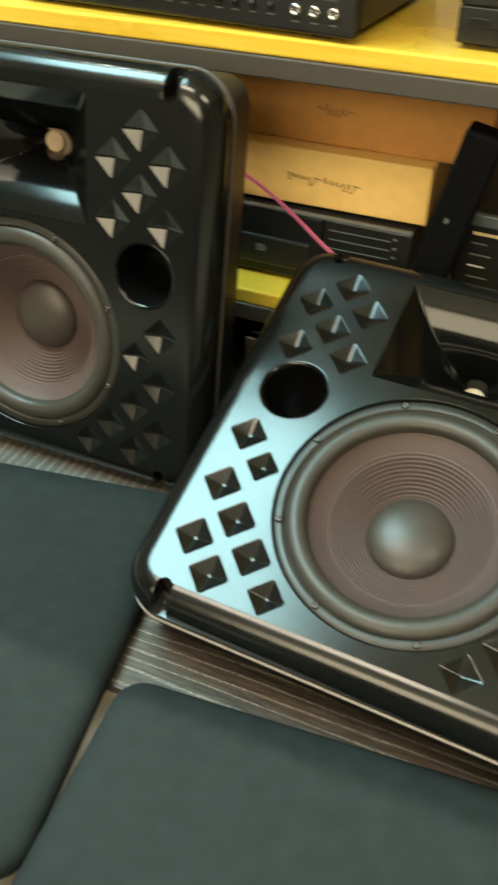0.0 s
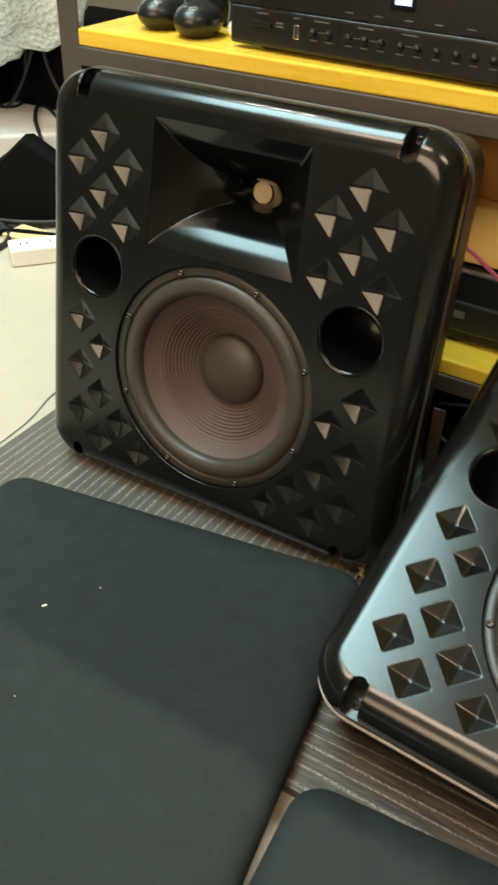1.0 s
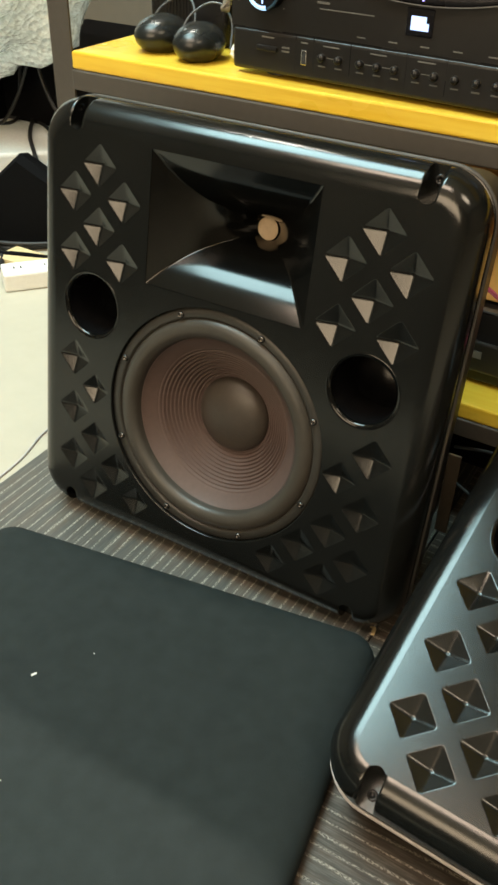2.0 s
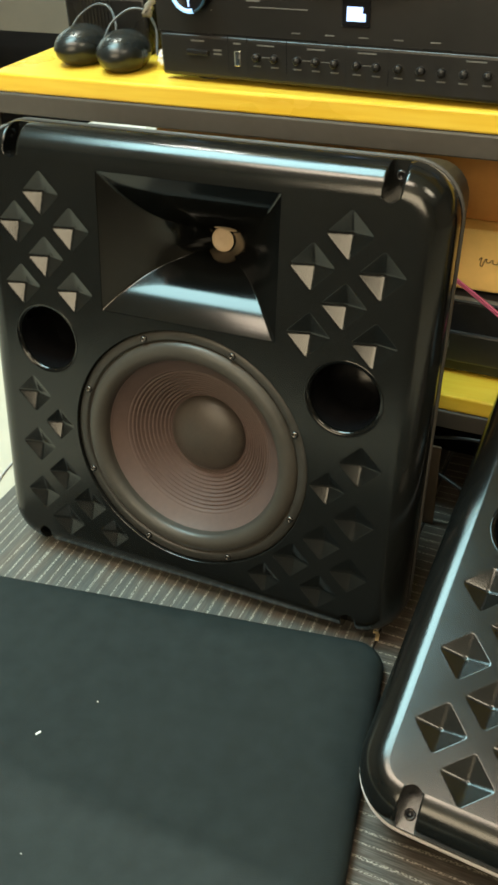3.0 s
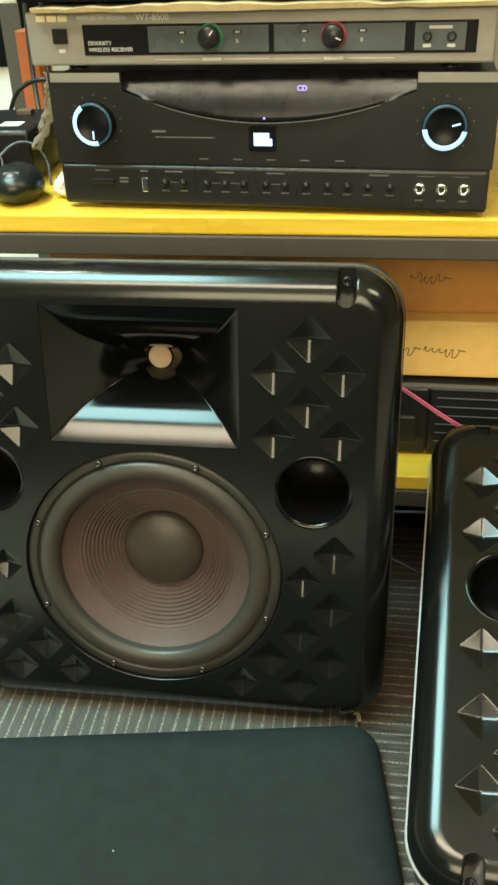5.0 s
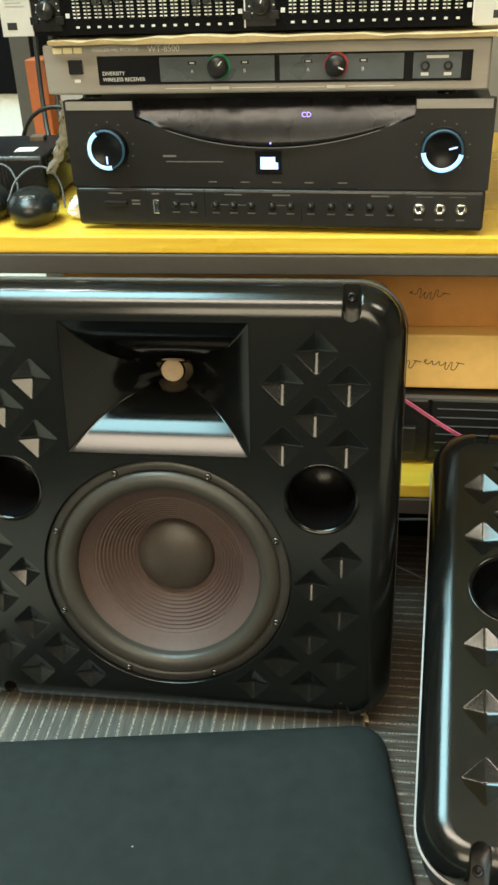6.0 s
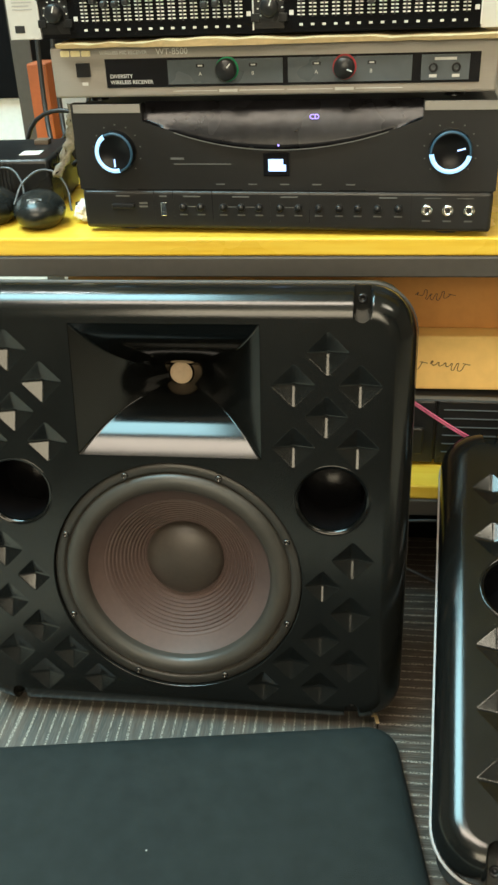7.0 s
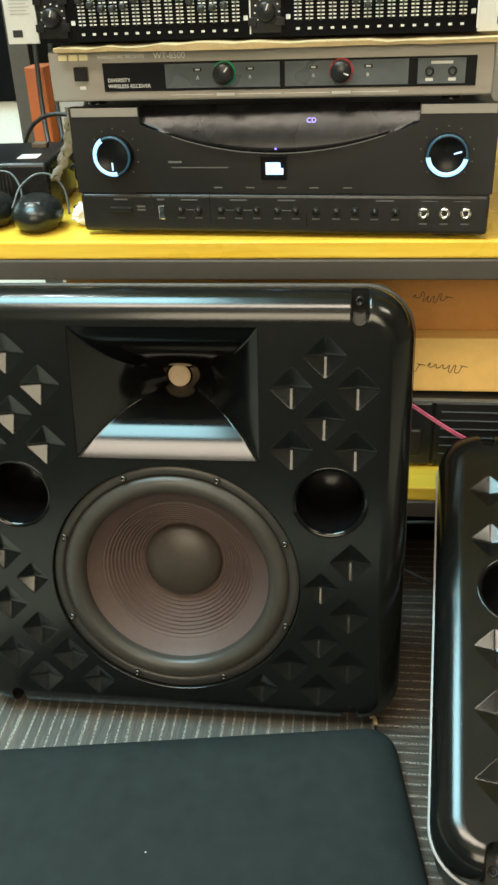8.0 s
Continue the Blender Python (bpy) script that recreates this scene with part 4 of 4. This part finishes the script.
def crumpled_strip(name, pts, width, mat, label, category):
    """A crinkled band of film along points."""
    bm = bmesh.new()
    rng = random.Random(8)
    rows = []
    for i, p in enumerate(pts):
        rows.append([bm.verts.new((p[0] + width * (j / 5 - 0.5) + 0.004 * (rng.random() - 0.5), p[1] + 0.006 * (rng.random() - 0.5), p[2] + 0.002 * (rng.random() - 0.5))) for j in range(6)])
    for p, q in zip(rows, rows[1:]):
        for j in range(5):
            bm.faces.new((p[j], p[j + 1], q[j + 1], q[j])).smooth = True
    ob = part(name, bm, mat)
    mod = ob.modifiers.new("thick", "SOLIDIFY")
    mod.thickness = 0.0012
    return tagged(ob, label, category)


crumpled_strip("plastic_film", [(-0.118 - 0.0010 * i - 0.00006 * i * i, 0.232 + 0.0022 * i, SHELF + 0.131 - 0.0042 * i) for i in range(21)], 0.012, M_FILM, "crinkled clear plastic film hanging from the receiver", "plastic film")
for pts in ([(-0.14, 0.40, SHELF + 0.01), (-0.16, 0.42, SHELF + 0.08), (-0.22, 0.43, SHELF + 0.09), (-0.27, 0.45, SHELF + 0.02)], [(-0.13, 0.36, SHELF + 0.03), (-0.15, 0.37, SHELF + 0.07), (-0.19, 0.46, SHELF + 0.075), (-0.24, 0.44, SHELF + 0.01)], [(-0.155, 0.49, SHELF + 0.20), (-0.165, 0.49, SHELF + 0.14), (-0.18, 0.485, SHELF + 0.09), (-0.20, 0.47, SHELF + 0.05)], [(-0.165, 0.49, SHELF + 0.20), (-0.155, 0.49, SHELF + 0.12), (-0.145, 0.47, SHELF + 0.05), (-0.13, 0.42, SHELF + 0.01)], [(-0.15, 0.30, SHELF + 0.01), (-0.13, 0.28, SHELF + 0.02), (-0.125, 0.31, SHELF + 0.05), (-0.13, 0.36, SHELF + 0.02)]):
    tube("black_cable", pts, 0.0028, M_CABLE, None, "black cable looped behind the shelf things", "cable", "cables on the shelf")


rng = random.Random(21)
for k in range(11):
    x, y, z = -0.175 + 0.045 * rng.random(), 0.33 + 0.12 * rng.random(), SHELF + 0.004
    pts = [(x, y, z)]
    for j in range(4):
        x, y = min(-0.140, max(-0.176, x + 0.05 * (rng.random() - 0.5))), y + 0.05 * (rng.random() - 0.4)
        pts.append((x, y, SHELF + 0.008 + 0.075 * rng.random()))
    tube("black_cable", pts, 0.0027, M_CABLE, None, "black cable heaped between adapter and amplifier", "cable", "cables on the shelf")
for x in (-0.262, -0.285):
    tube("black_cable", [(x, 0.645, SHELF + 0.24), (x - 0.004, 0.64, SHELF + 0.13), (x + 0.002, 0.62, SHELF + 0.05), (x + 0.02, 0.58, SHELF + 0.004)], 0.0036, M_CABLE, None, "black cable hanging in front of the orange box", "cable", "cables on the shelf")


# ---------------------------------------------------------------- under the shelf
def cd_player():
    d = thing("cd_player", pose(0.0, 0.246, LOW, 0, 0, -1), "black disc player with ventilation slits on the lower shelf", "audio player")
    part("body", nb(-0.10, 0.385, 0.008, 0.30, 0.004, 0.0905, r=0.002), M_DEVICE, d)
    part("front_panel", nb(-0.10, 0.275, 0.0, 0.0075, 0.004, 0.0900, r=0.003), M_BLACKPL, d)
    part("tray", nb(0.06, 0.262, -0.006, 0.0, 0.018, 0.056, r=0.003), M_DEVICE, d, "dark disc tray door")
    part("disc_mark", nb(0.190, 0.203, -0.0066, -0.0058, 0.036, 0.045), M_GREYINK, d)
    part("vent_panel", nb(0.277, 0.385, 0.001, 0.0075, 0.004, 0.0890, r=0.001), M_BLACKPL, d)
    for k in range(6):
        part("vent_slit", nb(0.284, 0.360, -0.0004, 0.0012, 0.020 + 0.0115 * k, 0.0211 + 0.0115 * k), M_PANEL, d)
        part("vent_dot", nb(0.364, 0.368, -0.0006, 0.0012, 0.0225 + 0.0115 * k, 0.0250 + 0.0115 * k), M_GREYINK, d)
    part("top_edge", nb(-0.10, 0.385, -0.001, 0.0075, 0.0902, 0.0925), M_PANEL, d)


cd_player()


c1 = carton("carton", -0.14, 0.395, 0.262, 0.60, LOW + 0.0945, 0.3230, M_PALECARD, "pale yellow cardboard carton with handwriting", False)
c2 = carton("carton", -0.17, 0.45, 0.285, 0.62, 0.3235, 0.4150, M_CARD, "orange-brown cardboard carton under the shelf")
# marker handwriting: uneven joined letters
for c, x0, z0, h, letters, seed in ((c1, 0.092, 0.036, 0.0052, 5, 4), (c1, 0.138, 0.034, 0.0050, 5, 9), (c2, 0.105, 0.042, 0.0040, 5, 2)):
    rng = random.Random(seed)
    x, pts = x0, []
    for j in range(letters):
        w, up, drop = 0.0045 + 0.004 * rng.random(), h * rng.choice((0.6, 0.8, 1.7)), h * rng.choice((0.1, 0.3, 1.2))
        z = z0 - 0.0007 * j
        pts += [(x, -0.0006, z), (x + 0.45 * w, -0.0006, z + up), (x + (0.2 + 0.5 * rng.random()) * w, -0.0006, z + 0.1 * up), (x + 0.55 * w, -0.0006, z - drop)]
        x += w
    tube("pen_stroke", pts + [(x + 0.004, -0.0006, z0)], 0.00042, M_PEN, c)
    tube("pen_stroke", [(x + 0.001, -0.0006, z0 + 0.001), (x + 0.010, -0.0006, z0 - 0.001)], 0.00042, M_PEN, c)


def leaning_unit():
    d = thing("leaning_case", pose(0.424, 0.204, LOW + 0.0002, 0, 12.5, 0), "black slim case leaning on its edge on the lower shelf", "case")
    part("case_body", nb(-0.042, 0.0, 0.0, 0.038, 0.0, 0.228, r=0.004), M_POUCH, d)
    part("button", nb(-0.027, -0.023, -0.0012, 0.0, 0.126, 0.132, r=0.0005), M_GREYINK, d)


leaning_unit()


def tuner():
    d = thing("tuner", pose(0.449, 0.252, LOW, 0, 0, -3), "black hi-fi unit with pale printed labels on the lower shelf", "audio unit")
    part("body", nb(-0.015, 0.40, 0.008, 0.30, 0.004, 0.125, r=0.002), M_DEVICE, d)
    part("front_panel", nb(-0.015, 0.40, 0.0, 0.0075, 0.004, 0.124, r=0.002), M_BLACKPL, d)
    part("top_strip", nb(-0.015, 0.40, -0.002, 0.0075, 0.112, 0.1255, r=0.001), M_PANEL, d)
    for k in range(6):
        for i in range(6):
            part("caption", nb(0.004 + i * 0.05, 0.028 + i * 0.05 - 0.006 * (k % 2), -0.0006, 0.0, 0.020 + 0.014 * k, 0.0218 + 0.014 * k), M_GREYINK if (i + k) % 3 else M_WHITEINK, d)
    part("nameplate", nb(0.004, 0.046, -0.0026, -0.0018, 0.1020, 0.1055), M_TAN, d)


tuner()
carton("carton", 0.50, 0.90, 0.30, 0.60, LOW + 0.1262, 0.372, M_CARD, "orange-brown cardboard carton on the hi-fi unit")
carton("dark_case", 0.12, 0.345, 0.32, 0.55, BOARD_Z, 0.098, M_POUCH, "black case under the lower shelf", False)
carton("dark_case", -0.28, 0.10, 0.26, 0.60, BOARD_Z, 0.105, M_POUCH, "black case under the lower shelf", False)
carton("dark_case", 0.36, 1.2, 0.27, 0.60, BOARD_Z, 0.105, M_POUCH, "black case under the lower shelf", False)
tagged(part("card_strip", nb(0.204, 0.219, 0.172, 0.1755, BOARD_Z, 0.105, r=0.0008), M_BROWNCARD), "narrow brown card strip standing behind the loudspeaker", "cardboard")
cable = thing("speaker_cable", pose(0, 0, 0), "pink-red twin speaker cable hanging between the loudspeakers", "cable")
for dz in (0.0, 0.0027):
    tube("strand", [(x, y, z + dz) for x, y, z in ((0.13, 0.245, 0.300), (0.185, 0.235, 0.285), (0.235, 0.222, 0.262), (0.290, 0.205, 0.232), (0.345, 0.19, 0.205), (0.40, 0.18, 0.17))], 0.0014, M_PINK, cable)
for pts in ([(0.20, 0.21, 0.09), (0.25, 0.19, 0.112), (0.30, 0.19, 0.11), (0.35, 0.20, 0.08)], [(0.21, 0.20, 0.05), (0.25, 0.18, 0.045), (0.29, 0.17, 0.03), (0.33, 0.17, 0.003)]):
    tube("black_cable", pts, 0.002, M_CABLE, None, "black cable in the gap between the loudspeakers", "cable", "cables on the boards")


# ---------------------------------------------------------------- left of the rack
def lumpy(name, centre, radii, mat, seed, amount, label, category, freq=6.0, n=40):
    """A wrapped bundle: an uneven, folded closed shape."""
    bm = bmesh.new()
    bmesh.ops.create_icosphere(bm, subdivisions=5, radius=1.0)
    off = Vector((seed * 3.1, seed * 1.7, seed))
    for v in bm.verts:
        d = v.co.normalized()
        k = 1 + amount * noise.noise(d * freq * 0.4 + off) + amount * 0.55 * noise.noise(d * freq + off) + amount * 0.30 * abs(noise.noise(d * freq * 3 + off)) + amount * 0.12 * noise.noise(d * freq * 9 + off)
        v.co = Vector((d.x * radii[0], d.y * radii[1], d.z * radii[2])) * k
    for f in bm.faces:
        f.smooth = True
    ob = part(name, bm, mat)
    ob.matrix_world = Matrix.Translation(centre)
    return tagged(ob, label, category)


flat_box = thing("white_box", pose(-0.88, 0.69, FLOOR_Z, 0, 0, 45), "white foam-wrapped box on the floor", "cardboard box")
part("box_body", nb(-0.50, 0.45, 0.0, 0.55, 0.0, 0.14, r=0.008, seg=3, smooth=True), M_FOAM, flat_box)
carton("white_box", -0.494, -0.362, 0.80, 1.10, FLOOR_Z, 0.520, M_FOAM, "tall white foam-wrapped box behind the rack", False)
carton("dark_case", -0.499, -0.360, 0.79, 1.10, 0.5202, 0.86, M_POUCH, "black case on the tall white box", False)
carton("dark_case", -1.10, -0.80, 0.845, 1.15, 0.1202, 0.285, M_POUCH, "black case on the white box", False)
carton("dark_case", -1.40, -1.10, 0.70, 0.88, 0.1202, 0.262, M_POUCH, "black case under the bubble wrap", False)
lumpy("bubble_wrap_roll", (-1.11, 0.74, 0.606), (0.41, 0.24, 0.375), M_WRAP, 2, 0.09, "large bundle of clear bubble wrap on a case", "bubble wrap", freq=9.0)
tagged(part("blue_lid", nb(-1.05, -0.965, 0.85, 0.92, 0.2853, 0.335, r=0.01), M_BLUECLOTH), "blue plastic container beside the bubble wrap", "container")


def pouch():
    p = thing("black_pouch", pose(-0.81, 0.58, FLOOR_Z, 0, 0, 18), "black nylon bag with pointed top corners on the floor", "bag")
    bm = bmesh.new()
    pts = [(-0.13, 0.0), (0.15, 0.0), (0.158, 0.165), (0.118, 0.142), (0.078, 0.128), (0.0, 0.178), (-0.045, 0.138), (-0.10, 0.10)]
    a = ring(bm, [(x, 0.0, z) for x, z in pts])
    b = ring(bm, [(x * 0.97, -0.022, z * 0.95) for x, z in pts])
    c = ring(bm, [(x * 0.95, 0.035, z * 0.95) for x, z in pts])
    strip(bm, a, b, smooth=False)
    strip(bm, a, c, smooth=False)
    bm.faces.new(b)
    bm.faces.new(c)
    part("bag_body", bm, M_POUCH, p)
    tube("strap", [(-0.14, -0.05, 0.03), (-0.15, -0.075, 0.01), (0.0, -0.09, 0.012), (0.15, -0.06, 0.02), (0.18, -0.02, 0.05)], 0.006, M_POUCH, p)


pouch()


def power_strip():
    p = thing("power_strip", pose(-0.682, 0.388, FLOOR_Z, 0, 0, 50), "white plastic power strip lying on the floor", "power strip")
    part("case", nb(-0.01, 0.24, 0.0, 0.055, 0.0, 0.034, r=0.004), M_WHITEPL, p)
    for i in range(4):
        o = part("outlet", nb(0.0 + i * 0.055, 0.036 + i * 0.055, 0.012, 0.044, 0.0335, 0.0348, r=0.0004), M_PAPER, p)
        for dx in (0.012, 0.024):
            part("pin_hole", nb(dx - 0.0015 + i * 0.055, dx + 0.0015 + i * 0.055, 0.022, 0.032, 0.0347, 0.0352), M_CABLE, o)


power_strip()
tagged(part("cardboard_scrap", nb(-0.80, -0.64, 0.47, 0.53, FLOOR_Z, FLOOR_Z + 0.012, r=0.001), M_TAN), "tan cardboard scrap on the floor by the bag", "cardboard")
for pts, r in (([(-0.971, 0.80, 0.268), (-1.008, 0.79, 0.188), (-1.07, 0.792, 0.1238), (-1.12, 0.815, 0.1238)], 0.0036),
               ([(-0.987, 0.79, 0.252), (-1.09, 0.86, 0.150), (-1.156, 0.863, 0.1236), (-1.066, 0.795, 0.1236), (-1.09, 0.886, 0.126)], 0.0034),
               ([(-0.969, 0.82, 0.276), (-0.948, 0.81, 0.226), (-0.895, 0.80, 0.160), (-0.83, 0.80, 0.1242)], 0.0040),
               ([(-1.165, 0.843, 0.124), (-1.084, 0.842, 0.124), (-1.036, 0.854, 0.124), (-0.895, 0.778, 0.124)], 0.0036),
               ([(-1.06, 0.90, 0.125), (-0.973, 0.781, 0.125), (-0.885, 0.695, 0.119), (-0.827, 0.655, 0.080), (-0.774, 0.62, 0.040), (-0.74, 0.60, -0.012)], 0.0045),
               ([(-0.95, 0.50, -0.014), (-0.873, 0.517, -0.014), (-0.818, 0.522, -0.014), (-0.76, 0.57, -0.012), (-0.70, 0.64, -0.014)], 0.0055),
               ([(-0.96, 0.49, -0.006), (-0.87, 0.505, -0.004), (-0.80, 0.53, -0.004), (-0.72, 0.60, -0.008)], 0.0045),
               ([(-0.74, 0.37, -0.014), (-0.762, 0.404, -0.014), (-0.776, 0.461, -0.014), (-0.827, 0.501, -0.010), (-0.90, 0.52, -0.012)], 0.0060)):
    tube("black_cable", pts, r, M_CABLE, None, "black power cable tangled by the white box", "cable", "tangle of cables")
tube("grey_cable", [(-0.310, -0.17, FLOOR_Z + 0.002), (-0.314, -0.05, FLOOR_Z + 0.002), (-0.319, 0.02, FLOOR_Z + 0.002), (-0.336, 0.096, FLOOR_Z + 0.002), (-0.325, 0.17, FLOOR_Z + 0.002), (-0.308, 0.26, FLOOR_Z + 0.002)], 0.0015, M_LITLIP_CABLE, None, "thin grey cable lying across the cream floor", "cable")
bm = bmesh.new()
box(bm, -0.0018, 0.0022, -0.006, 0.004, 0.0, 0.0016, r=0.0006)
box(bm, -0.005, 0.0012, 0.0038, 0.0062, 0.0, 0.0012, r=0.0004)
tagged(part("wood_splinter", bm, M_TAN, None, "", pose(0.2088, -0.016, BOARD_Z, 0, 0, 8)), "pale wood splinter on the joint between the boards", "splinter")

lumpy("paper_scrap", (-0.128, 0.262, SHELF + 0.0125), (0.011, 0.014, 0.012), M_PAPER, 5, 0.35, "crumpled white paper scrap beside the amplifier", "paper scrap", freq=5.0)

# pale flecks on the cloth
for x, y, w, d, a in ((-0.032, -0.262, 0.0026, 0.0010, 60), (0.0, -0.213, 0.0006, 0.0005, 0), (0.02, -0.36, 0.0004, 0.0004, 10)):
    tagged(part("lint_fleck", nb(-w, w, -d, d, 0.0, 0.0005), M_PAPER, None, "", pose(x, y, 0.0242, 0, 0, a)), "tiny white lint fleck on the grille cloth", "fleck", "lint flecks")


# ---------------------------------------------------------------- lit window behind the camera
def lit_window():
    w = thing("window_1", pose(0.13, -3.195, 1.75), "warm lit window in a wooden frame", "window", kind="structure")
    h = 0.98
    bm = bmesh.new()
    for b in ((-h - 0.06, h + 0.06, -0.76, -0.70), (-h - 0.06, h + 0.06, 0.70, 0.76), (-h - 0.06, -h, -0.70, 0.70), (h, h + 0.06, -0.70, 0.70), (-0.025, 0.025, -0.70, 0.70)):
        box(bm, b[0], b[1], 0.0, 0.05, b[2], b[3])
    part("window_frame", bm, M_DARKWALL, w)
    for x0, x1 in ((-h, -0.025), (0.025, h)):
        part("pane", nb(x0, x1, 0.005, 0.012, -0.70, 0.70), M_DIFFUSER, w)
    lamp = bpy.data.lights.new("window_light", "AREA")
    lamp.shape, lamp.size, lamp.size_y, lamp.energy, lamp.color = "RECTANGLE", 2 * h, 1.4, 70, (1.0, 0.77, 0.47)
    ob = new("window_light", lamp)
    ob.parent = w
    ob.matrix_basis = pose(0, 0.06, 0, 90, 0, 0)


lit_window()
